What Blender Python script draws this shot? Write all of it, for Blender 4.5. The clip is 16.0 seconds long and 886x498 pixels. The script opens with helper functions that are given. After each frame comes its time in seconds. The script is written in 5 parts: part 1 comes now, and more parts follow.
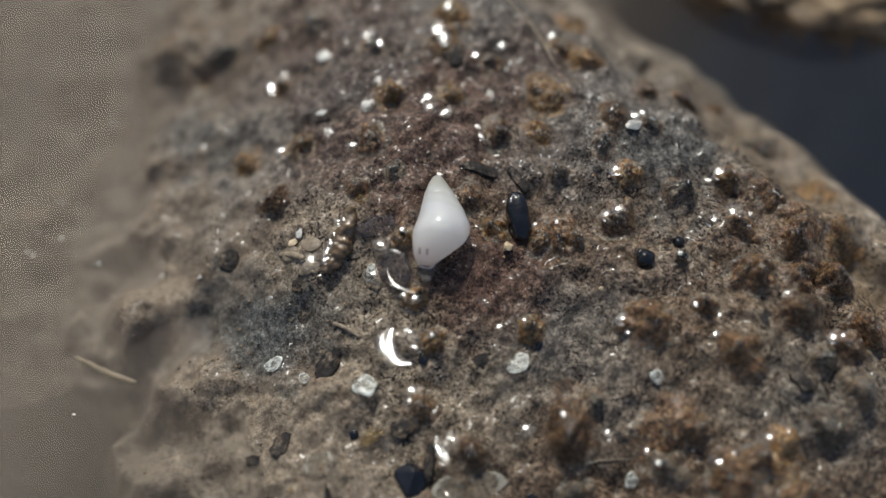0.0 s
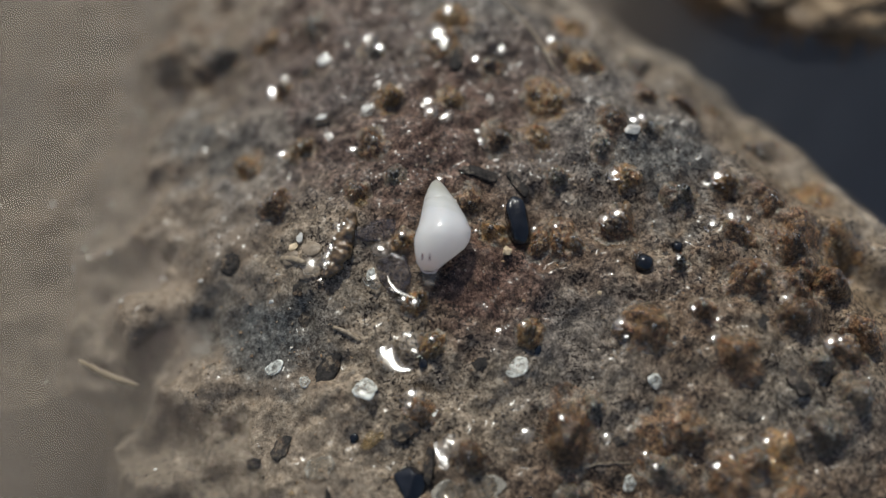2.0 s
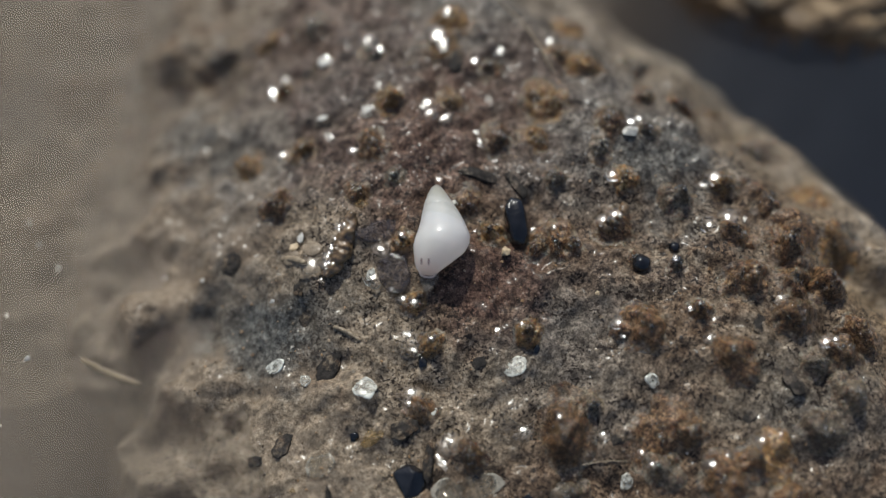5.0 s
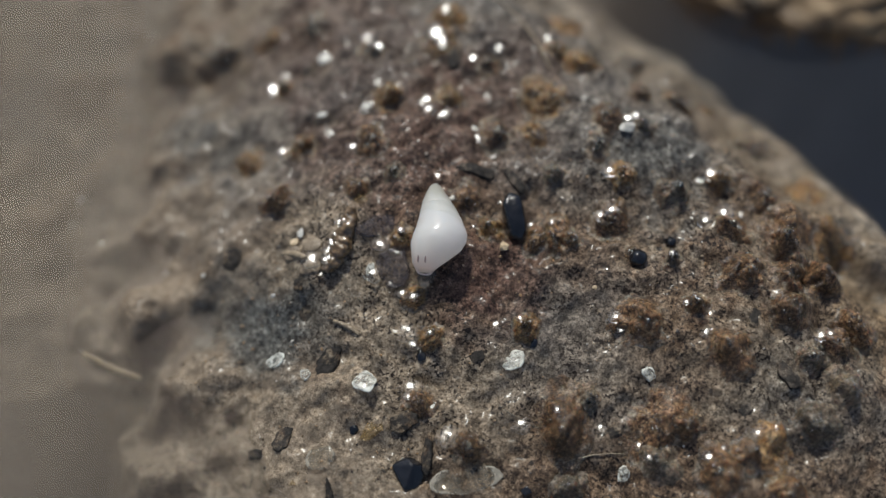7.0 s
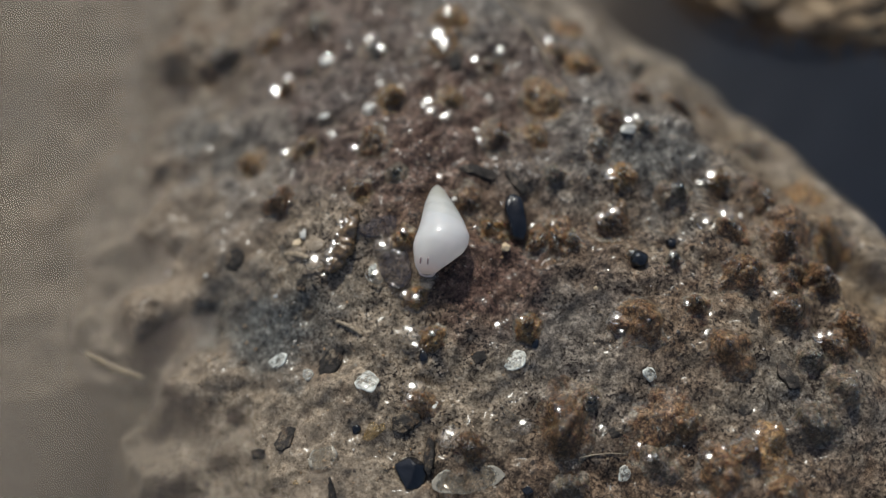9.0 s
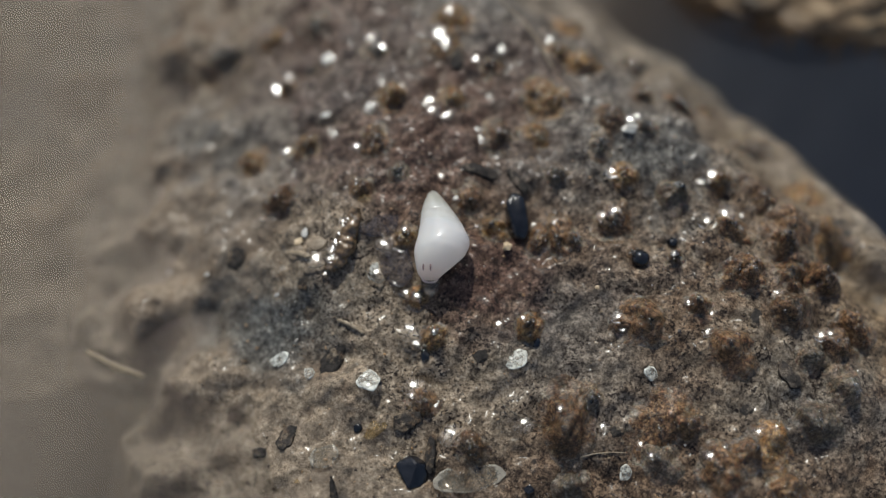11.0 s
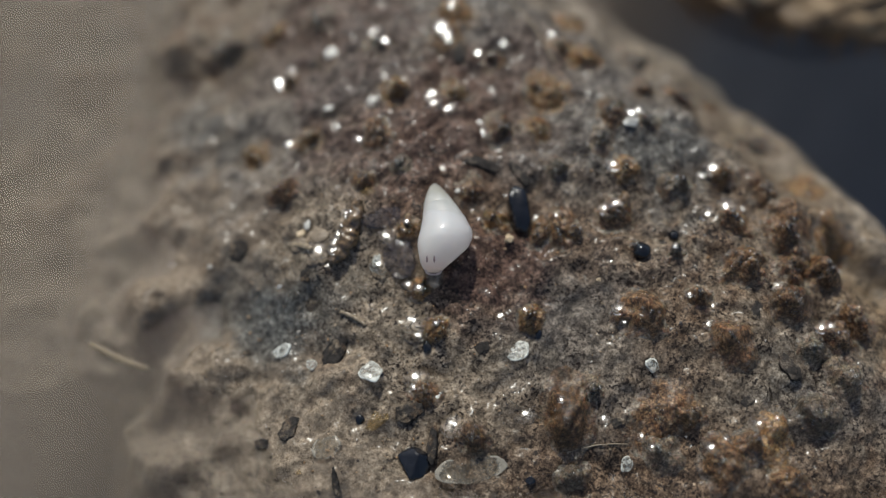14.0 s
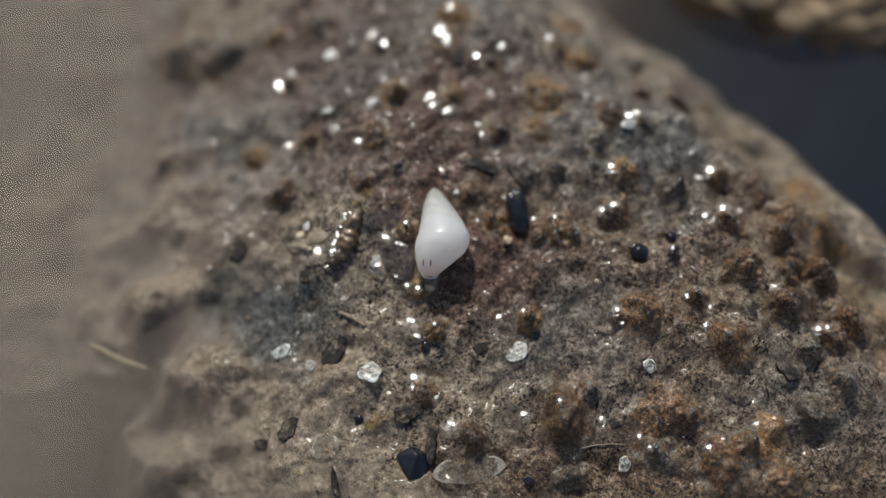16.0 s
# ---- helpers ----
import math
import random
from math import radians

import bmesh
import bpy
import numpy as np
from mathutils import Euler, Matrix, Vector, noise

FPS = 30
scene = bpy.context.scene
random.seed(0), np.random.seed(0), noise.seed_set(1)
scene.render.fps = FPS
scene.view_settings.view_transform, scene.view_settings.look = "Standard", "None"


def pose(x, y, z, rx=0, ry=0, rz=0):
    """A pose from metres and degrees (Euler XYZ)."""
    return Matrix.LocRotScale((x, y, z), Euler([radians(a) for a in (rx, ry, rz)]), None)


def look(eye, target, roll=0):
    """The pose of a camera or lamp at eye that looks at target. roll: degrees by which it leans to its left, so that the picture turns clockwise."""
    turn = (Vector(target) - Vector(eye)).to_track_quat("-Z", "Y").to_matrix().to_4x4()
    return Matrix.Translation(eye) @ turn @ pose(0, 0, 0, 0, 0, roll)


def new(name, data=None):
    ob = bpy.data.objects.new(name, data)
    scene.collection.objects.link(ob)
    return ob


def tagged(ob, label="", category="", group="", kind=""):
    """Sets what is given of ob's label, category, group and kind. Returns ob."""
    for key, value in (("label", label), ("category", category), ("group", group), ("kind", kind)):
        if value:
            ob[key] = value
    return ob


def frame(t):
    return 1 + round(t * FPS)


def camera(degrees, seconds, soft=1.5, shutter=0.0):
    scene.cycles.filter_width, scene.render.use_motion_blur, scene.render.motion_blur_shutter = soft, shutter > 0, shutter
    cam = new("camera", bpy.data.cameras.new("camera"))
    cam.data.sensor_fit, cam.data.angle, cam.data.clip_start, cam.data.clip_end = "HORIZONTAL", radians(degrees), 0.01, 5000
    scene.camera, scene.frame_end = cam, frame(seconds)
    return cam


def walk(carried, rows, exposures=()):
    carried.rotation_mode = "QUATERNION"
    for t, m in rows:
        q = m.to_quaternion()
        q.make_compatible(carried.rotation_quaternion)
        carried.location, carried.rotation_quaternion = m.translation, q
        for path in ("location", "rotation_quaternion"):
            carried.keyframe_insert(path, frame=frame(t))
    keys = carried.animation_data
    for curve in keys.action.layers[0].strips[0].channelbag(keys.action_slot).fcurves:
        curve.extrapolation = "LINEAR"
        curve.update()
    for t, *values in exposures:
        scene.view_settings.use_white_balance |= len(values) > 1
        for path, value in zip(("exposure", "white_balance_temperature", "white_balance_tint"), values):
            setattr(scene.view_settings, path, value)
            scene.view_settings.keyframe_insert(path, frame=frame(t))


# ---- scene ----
MM = 0.001
WATER_LEVEL = -3.3
cam = camera(40, 16.0, soft=1.35)
cam.data.dof.use_dof = True
cam.data.dof.focus_distance = 43.9 * MM
cam.data.dof.aperture_fstop = 16.5
cam.data.dof.aperture_blades = 0
walk(cam, [
    (0, pose(0.000520, -0.022094, 0.037479, 30.5923, 0.6987, 0.0495)),
    (0.5, pose(0.000733, -0.021806, 0.037665, 30.2208, 0.9505, 0.1523)),
    (1, pose(0.000558, -0.021732, 0.037787, 30.2686, 0.6784, 0.0681)),
    (1.5, pose(0.000492, -0.021838, 0.037864, 30.3189, 0.5551, 0.0167)),
    (2, pose(0.000624, -0.021735, 0.037976, 30.0662, 0.7873, 0.1201)),
    (2.5, pose(0.000553, -0.021874, 0.038000, 30.1583, 0.6991, 0.0846)),
    (3, pose(0.000443, -0.022088, 0.037857, 30.3723, 0.6075, 0.1156)),
    (3.5, pose(0.000424, -0.022041, 0.037997, 30.2191, 0.5277, 0.1155)),
    (4, pose(0.000585, -0.021807, 0.038160, 29.9469, 0.7129, 0.1608)),
    (6.5, pose(0.000609, -0.022097, 0.038650, 29.8717, 0.6362, 0.1348)),
    (7, pose(0.000623, -0.022238, 0.038672, 29.9553, 0.6614, 0.1318)),
    (7.5, pose(0.000516, -0.022195, 0.038780, 29.8370, 0.5464, 0.1036)),
    (8, pose(0.000469, -0.022115, 0.038818, 29.7633, 0.4934, 0.0754)),
    (8.5, pose(0.000423, -0.022063, 0.038905, 29.6963, 0.4636, 0.0373)),
    (9, pose(0.000264, -0.022250, 0.038968, 29.8212, 0.3088, 0.0143)),
    (11.5, pose(0.000042, -0.022406, 0.038888, 29.9575, 0.0715, 0.0190)),
    (12, pose(0.000178, -0.022516, 0.038805, 30.1473, 0.2255, 0.1220)),
    (12.5, pose(-0.000000, -0.022500, 0.038971, 30.0000, -0.0000, 0.0000)),
    (13, pose(0.000230, -0.022698, 0.038954, 30.1814, 0.2364, 0.1147)),
    (13.5, pose(0.000150, -0.022741, 0.038849, 30.1666, 0.1791, 0.1407)),
    (14, pose(-0.000024, -0.022868, 0.038822, 30.1802, 0.0368, 0.0903)),
    (14.5, pose(0.000094, -0.022929, 0.038809, 30.2392, 0.1643, 0.1567)),
    (15, pose(0.000109, -0.022797, 0.038858, 30.1276, 0.2504, 0.1456)),
    (15.5, pose(-0.000088, -0.022900, 0.038880, 30.3011, -0.0425, 0.0399)),
    (16, pose(-0.000126, -0.023129, 0.038941, 30.4466, -0.1492, 0.0339)),
], exposures=[(0, -0.03, 6250, 4), (16, -0.03, 6250, 4)])

# ---- sun and sky ----
SUN_ELEVATION, SUN_AZIMUTH = radians(58), radians(-18)  # azimuth from +y towards +x
sun = new("sun", bpy.data.lights.new("sun", "SUN"))
sun.data.energy, sun.data.angle, sun.data.color = 3.08, radians(0.53), (1.0, 0.95, 0.88)
sun.matrix_basis = look((math.sin(SUN_AZIMUTH) * math.cos(SUN_ELEVATION), math.cos(SUN_AZIMUTH) * math.cos(SUN_ELEVATION), math.sin(SUN_ELEVATION)), (0, 0, 0))
world = bpy.data.worlds.new("sky")
scene.world = world
world.use_nodes = True
sky = world.node_tree.nodes.new("ShaderNodeTexSky")
sky.sky_type, sky.sun_disc, sky.sun_elevation, sky.sun_rotation = "NISHITA", False, SUN_ELEVATION, SUN_AZIMUTH
sky.air_density, sky.dust_density = 0.7, 3.0
world.node_tree.links.new(sky.outputs[0], world.node_tree.nodes["Background"].inputs[0])
world.node_tree.nodes["Background"].inputs[1].default_value = 0.10


# ---- materials ----
class Mat:
    """A node material under construction; its methods add nodes and return sockets."""

    def __init__(self, name):
        self.data = bpy.data.materials.new(name)
        self.data.use_nodes = True
        self.tree = self.data.node_tree
        self.shader = self.tree.nodes["Principled BSDF"]
        self.where = self.node("ShaderNodeNewGeometry").outputs["Position"]

    def node(self, kind):
        return self.tree.nodes.new(kind)

    def own_space(self):
        """For a thing that moves: the pattern goes with it."""
        self.where = self.node("ShaderNodeTexCoord").outputs["Object"]

    def wire(self, socket, value):
        if isinstance(value, bpy.types.NodeSocket):
            self.tree.links.new(value, socket)
        else:
            socket.default_value = value

    def set(self, **values):
        for k, v in values.items():
            self.wire(self.shader.inputs[k.replace("_", " ")], v)

    def noise(self, size_mm, detail=3.0, rough=0.55, shift=0.0, distort=0.0):
        n = self.node("ShaderNodeTexNoise")
        m = self.node("ShaderNodeMapping")
        m.inputs["Location"].default_value = (shift, shift * 0.7, shift * 1.3)
        self.wire(m.inputs[0], self.where)
        self.wire(n.inputs["Vector"], m.outputs[0])
        n.inputs["Scale"].default_value, n.inputs["Detail"].default_value = 1 / (size_mm * MM), detail
        n.inputs["Roughness"].default_value, n.inputs["Distortion"].default_value = rough, distort
        return n.outputs["Fac"]

    def cells(self, size_mm, out="Distance"):
        n = self.node("ShaderNodeTexVoronoi")
        self.wire(n.inputs["Vector"], self.where)
        n.inputs["Scale"].default_value = 1 / (size_mm * MM)
        return n.outputs[out]

    def ramp(self, fac, *stops):
        n = self.node("ShaderNodeValToRGB")
        while len(n.color_ramp.elements) < len(stops):
            n.color_ramp.elements.new(0.5)
        for e, (p, c) in zip(n.color_ramp.elements, stops):
            e.position, e.color = p, (*c, 1) if isinstance(c, tuple) else (c, c, c, 1)
        self.wire(n.inputs[0], fac)
        return n.outputs[0]

    def mix(self, fac, a, b, blend="MIX"):
        n = self.node("ShaderNodeMix")
        n.data_type, n.blend_type = "RGBA", blend
        for i, v in ((0, fac), (6, a), (7, b)):
            self.wire(n.inputs[i], (*v, 1) if isinstance(v, tuple) else v)
        return n.outputs[2]

    def math(self, op, a, b=0.0, clamp=False):
        n = self.node("ShaderNodeMath")
        n.operation, n.use_clamp = op, clamp
        self.wire(n.inputs[0], a), self.wire(n.inputs[1], b)
        return n.outputs[0]

    def stain_or_veil(self, x, y, r, wobble):
        """1 within r millimetres of (x, y), fading out past it with a ragged edge."""
        d, flat = self.node("ShaderNodeVectorMath"), self.node("ShaderNodeVectorMath")
        d.operation, flat.operation = "DISTANCE", "MULTIPLY"
        self.wire(flat.inputs[0], self.where)
        flat.inputs[1].default_value = (1, 1, 0)
        self.wire(d.inputs[0], flat.outputs[0])
        d.inputs[1].default_value = (x * MM, y * MM, 0)
        far = self.math("DIVIDE", d.outputs["Value"], r * MM)
        far = self.math("ADD", far, wobble)
        return self.math("SUBTRACT", 1.75, far, True)

    def bump(self, *layers):
        last = None
        for height, depth_mm in layers:
            n = self.node("ShaderNodeBump")
            n.inputs["Strength"].default_value, n.inputs["Distance"].default_value = 1.0, depth_mm * MM
            self.wire(n.inputs["Height"], height)
            if last:
                self.wire(n.inputs["Normal"], last)
            last = n.outputs[0]
        self.wire(self.shader.inputs["Normal"], last)
        return last

    def random(self):
        return self.node("ShaderNodeObjectInfo").outputs["Random"]

    def island(self):
        return self.node("ShaderNodeNewGeometry").outputs["Random Per Island"]


def speckled(m):
    """The boulder's skin: sand-sized specks from black to tan in brown, buff and slate-grey patches."""
    speck = m.math("ADD", m.math("MULTIPLY", m.noise(0.17, 3, 0.75), 0.62), m.math("MULTIPLY", m.noise(0.07, 2, 0.6, 0.011), 0.38))
    mott = m.noise(0.8, 4, 0.65, 0.01, 0.5)
    broad = m.noise(3.6, 3, 0.5, 0.02)
    tan = m.ramp(speck, (0.36, (0.047, 0.035, 0.025)), (0.45, (0.152, 0.116, 0.080)), (0.55, (0.262, 0.210, 0.152)), (0.66, (0.360, 0.306, 0.231)))
    brown = m.ramp(speck, (0.37, (0.017, 0.010, 0.007)), (0.47, (0.080, 0.051, 0.032)), (0.56, (0.160, 0.109, 0.070)), (0.68, (0.265, 0.194, 0.130)))
    grey = m.ramp(speck, (0.36, (0.023, 0.021, 0.020)), (0.47, (0.099, 0.089, 0.081)), (0.57, (0.190, 0.172, 0.152)), (0.69, (0.310, 0.280, 0.242)))
    rust = m.ramp(speck, (0.38, (0.016, 0.008, 0.006)), (0.50, (0.086, 0.047, 0.033)), (0.60, (0.160, 0.098, 0.072)), (0.72, (0.258, 0.189, 0.146)))
    col = m.mix(m.ramp(mott, (0.42, 0.0), (0.58, 1.0)), tan, brown)
    col = m.mix(m.ramp(broad, (0.50, 0.0), (0.64, 0.55)), col, grey)
    slate = m.ramp(speck, (0.37, (0.013, 0.013, 0.013)), (0.49, (0.066, 0.066, 0.062)), (0.58, (0.130, 0.130, 0.119)), (0.70, (0.242, 0.236, 0.208)))
    blotch = m.ramp(m.noise(0.42, 3, 0.6, 0.07, 0.3), (0.36, 0.60), (0.50, 1.06), (0.64, 1.50))
    col = m.mix(1.0, col, blotch, "MULTIPLY")
    fleck = m.math("MULTIPLY", m.ramp(m.noise(0.13, 2, 0.5, 0.03, 0.15), (0.535, 0.0), (0.59, 1.0)), m.ramp(m.noise(1.1, 3, 0.6, 0.04), (0.40, 0.2), (0.56, 1.0)))
    return col, mott, fleck, blotch, {"slate": slate, "grey": grey, "brown": brown, "tan": tan, "ochre": m.mix(1.0, tan, (1.06, 0.93, 0.70), "MULTIPLY"), "rust": rust}


def rock_material():
    m = Mat("wet_rock")
    col, mott, fleck, blotch, tones = speckled(m)
    # below the water line the skin is coated with silt and has no film of its own to shine
    sep = m.node("ShaderNodeSeparateXYZ")
    m.wire(sep.inputs[0], m.where)
    depth = m.math("MULTIPLY", m.math("SUBTRACT", sep.outputs["Z"], (WATER_LEVEL + 0.5) * MM), -1 / (0.7 * MM), True)
    low = m.math("MULTIPLY", m.math("SUBTRACT", sep.outputs["Z"], (WATER_LEVEL + 1.9) * MM), -1 / (1.5 * MM), True)
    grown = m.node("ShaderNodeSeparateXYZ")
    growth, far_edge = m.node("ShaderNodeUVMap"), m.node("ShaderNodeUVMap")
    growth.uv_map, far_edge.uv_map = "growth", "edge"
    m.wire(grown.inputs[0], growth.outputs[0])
    edge = m.node("ShaderNodeSeparateXYZ")
    m.wire(edge.inputs[0], far_edge.outputs[0])
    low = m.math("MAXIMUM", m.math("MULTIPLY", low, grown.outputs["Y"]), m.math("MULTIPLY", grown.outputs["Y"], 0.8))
    silt = m.ramp(m.noise(0.6, 4, 0.55, 0.05), (0.3, (0.155, 0.120, 0.088)), (0.7, (0.275, 0.218, 0.160)))
    col = m.mix(m.math("MULTIPLY", low, m.ramp(m.noise(1.5, 3, 0.5, 0.09), (0.32, 0.45), (0.56, 0.95))), col, silt)
    wob = m.math("MULTIPLY", m.math("SUBTRACT", m.noise(1.3, 5, 0.65, 0.03), 0.5), 3.4)
    patches = (
        (6.81, -8.02, 3.13, "brown", 0.85),
        (11.89, -8.27, 3.21, "brown", 0.8),
        (3.57, -7.66, 2.07, "brown", 0.7),
        (8.49, -3.33, 1.88, "brown", 0.6),
        (0.36, 8.00, 6.79, "grey", 0.6),
        (7.49, 6.76, 3.83, "grey", 0.6),
        (-6.42, 6.61, 2.76, "grey", 0.5),
        (8.50, 3.07, 1.75, "slate", 0.45),
        (11.08, -4.85, 1.7, "tan", 0.7),
        (-8.02, -7.04, 2.59, "tan", 0.45),
        (2.01, -0.83, 2.31, "brown", 0.7),
        (14.89, -0.17, 2.04, "brown", 0.6),
        (5.64, -4.89, 1.25, "slate", 0.5),
        (-7.64, -1.20, 1.31, "slate", 0.55),
        (-6.56, -2.36, 1.08, "slate", 0.75),
        (-5.47, -1.94, 1.06, "slate", 0.85),
        (-10.21, 7.23, 1.08, "slate", 0.5),
        (-8.81, 5.79, 0.94, "slate", 0.45),
        (-1.81, 4.42, 2.81, "rust", 0.7),
        (-0.51, 2.29, 1.48, "rust", 0.65),
        (-4.48, 10.01, 2.59, "rust", 0.6),
        (1.43, 4.47, 2.18, "rust", 0.6),
        (3.05, 7.89, 1.59, "rust", 0.5),
        (-3.21, 7.51, 1.36, "slate", 0.35),
        (4.83, 2.59, 1.29, "slate", 0.4),
        (3.13, 3.01, 0.86, "grey", 0.5),
        (2.43, -0.40, 2.73, "brown", 0.7),
        (7.92, 4.36, 1.54, "slate", 0.5),
        (14.38, 5.33, 2.1, "ochre", 0.35),
        (15.88, 1.60, 2.08, "ochre", 0.35),
        (12.36, 7.52, 1.7, "ochre", 0.35),
        (16.50, -1.24, 1.86, "ochre", 0.35),
        (9.53, 10.51, 1.73, "tan", 0.5),
        (-1.32, -3.41, 1.45, "tan", 0.8),
        (0.33, -4.21, 1.45, "tan", 0.7),
        (-1.91, -7.26, 1.65, "tan", 0.6),
        (2.38, -3.94, 1.24, "slate", 0.6),
        (-2.78, -2.28, 1.46, "tan", 0.8),
        (-4.71, 0.37, 1.48, "tan", 0.8),
        (-6.51, -6.07, 2.33, "tan", 0.4),
        # this patch and the next put the pale veil of glare into the rock's colour
        (-1.32, -4.95, 2.28, "tan", 0.6),
        (4.67, -3.44, 1.88, "grey", 0.6),
        (6.05, -4.37, 1.66, "tan", 0.4),
        (-0.29, -6.14, 1.65, "tan", 0.6),
        (1.36, -4.97, 1.66, "tan", 0.7),
        (3.46, -1.81, 1.47, "slate", 0.3),
        (11.55, -4.22, 1.5, "tan", 0.6),
        (13.16, -5.14, 1.97, "slate", 0.5),
        (1.38, -1.07, 1.50, "rust", 0.90),
        (2.54, -0.35, 1.20, "rust", 0.80),
        (5.87, 0.35, 1.30, "brown", 0.60),
        (-4.88, -2.20, 1.30, "slate", 0.50),
        (-6.52, -2.47, 1.20, "slate", 0.35),
        (0.23, -7.55, 1.00, "brown", 0.60),
    )
    for x, y, r, tone, amount in patches:
        col = m.mix(m.math("MULTIPLY", m.stain_or_veil(x, y, r, wob), amount), col, m.mix(1.0, tones[tone], blotch, "MULTIPLY"))
    # paler, uneven buff towards the far edge
    pale = m.ramp(m.noise(1.4, 4, 0.6, 0.15), (0.34, (0.19, 0.145, 0.10)), (0.62, (0.40, 0.335, 0.26)))
    col = m.mix(m.math("MULTIPLY", edge.outputs["X"], m.ramp(m.noise(1.1, 4, 0.6, 0.17), (0.38, 0.35), (0.55, 0.9))), col, pale)
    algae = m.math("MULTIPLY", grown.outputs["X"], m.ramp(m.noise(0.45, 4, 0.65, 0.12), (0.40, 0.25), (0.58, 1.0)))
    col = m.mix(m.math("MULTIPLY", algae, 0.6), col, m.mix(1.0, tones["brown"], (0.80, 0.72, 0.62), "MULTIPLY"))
    black = m.ramp(m.cells(0.24), (0.10, 1.0), (0.20, 0.0))
    black = m.math("MULTIPLY", black, m.ramp(m.noise(0.7, 3, 0.5, 0.04), (0.48, 0.0), (0.58, 1.0)))
    col = m.mix(m.math("MULTIPLY", black, m.math("SUBTRACT", 0.85, m.math("MULTIPLY", low, 0.75))), col, (0.010, 0.009, 0.010))
    col = m.mix(m.math("MULTIPLY", fleck, m.math("SUBTRACT", 1.0, m.math("MULTIPLY", low, 0.85))), col, (0.018, 0.012, 0.009))
    film = m.ramp(m.noise(1.3, 3, 0.6, 0.06), (0.42, 0.12), (0.62, 0.75))
    film = m.math("MULTIPLY", film, m.math("SUBTRACT", 1.0, depth))
    m.set(Base_Color=col, Roughness=m.ramp(mott, (0.3, 0.55), (0.7, 0.75)), Specular_IOR_Level=0.2, Coat_Weight=film, Coat_Roughness=0.18, Coat_IOR=1.33)
    m.bump((m.noise(0.5, 4, 0.6, 0.07), 0.08), (m.noise(0.15, 4, 0.7, 0.08), 0.025))
    return m.data


def nodule_material(name, dark, mid, light):
    m = Mat(name)
    skin, _, fleck, _, _ = speckled(m)
    lump = m.math("ADD", m.math("MULTIPLY", m.noise(0.16, 4, 0.65), 0.6), m.math("MULTIPLY", m.noise(0.07, 2, 0.6, 0.01), 0.4))
    col = m.ramp(lump, (0.38, dark), (0.50, mid), (0.66, light))
    col = m.mix(1.0, col, m.ramp(m.random(), (0.0, 0.75), (1.0, 1.25)), "MULTIPLY")
    # the crust thins out into the boulder's own skin towards its foot
    foot = m.node("ShaderNodeSeparateXYZ")
    m.wire(foot.inputs[0], m.node("ShaderNodeTexCoord").outputs["UV"])
    up = m.math("ADD", foot.outputs["X"], m.math("MULTIPLY", m.math("SUBTRACT", m.noise(0.3, 3, 0.6, 0.02), 0.5), 1.2))
    col = m.mix(m.ramp(up, (0.05, 0.0), (0.36, 1.0)), skin, col)
    col = m.mix(m.math("MULTIPLY", fleck, 0.6), col, (0.014, 0.008, 0.005))
    m.set(Base_Color=col, Roughness=0.5, Specular_IOR_Level=0.3, Coat_Weight=0.9, Coat_Roughness=0.10, Coat_IOR=1.33,
          Subsurface_Weight=0.4, Subsurface_Scale=0.0005, Subsurface_Radius=(1.0, 0.42, 0.2))
    grainy = m.bump((m.noise(0.12, 3, 0.65, 0.03), 0.06))
    m.wire(m.shader.inputs["Coat Normal"], grainy)
    return m.data


def mineral(name, dark, light, rough=0.3, size=0.25, coat=0.6, bump=0.02, shine=0.5):
    m = Mat(name)
    col = m.ramp(m.noise(size, 4, 0.65), (0.32, dark), (0.70, light))
    col = m.mix(1.0, col, m.ramp(m.random(), (0.0, 0.75), (1.0, 1.2)), "MULTIPLY")
    m.set(Base_Color=col, Roughness=rough, Specular_IOR_Level=shine, Coat_Weight=coat, Coat_Roughness=0.08)
    m.bump((m.noise(size * 0.7, 3, 0.6, 0.02), bump))
    return m.data


def water_film_material(name="glint_film", rough=0.15):
    """Clear water: lets through what lies under it and mirrors sun and sky."""
    m = Mat(name)
    clear = m.node("ShaderNodeBsdfTransparent")
    gloss = m.node("ShaderNodeBsdfGlossy")
    gloss.inputs["Roughness"].default_value = rough
    fres = m.node("ShaderNodeFresnel")
    fres.inputs["IOR"].default_value = 1.45
    mix = m.node("ShaderNodeMixShader")
    m.wire(mix.inputs[0], fres.outputs[0])
    m.wire(mix.inputs[1], clear.outputs[0])
    m.wire(mix.inputs[2], gloss.outputs[0])
    m.wire(m.tree.nodes["Material Output"].inputs["Surface"], mix.outputs[0])
    return m.data


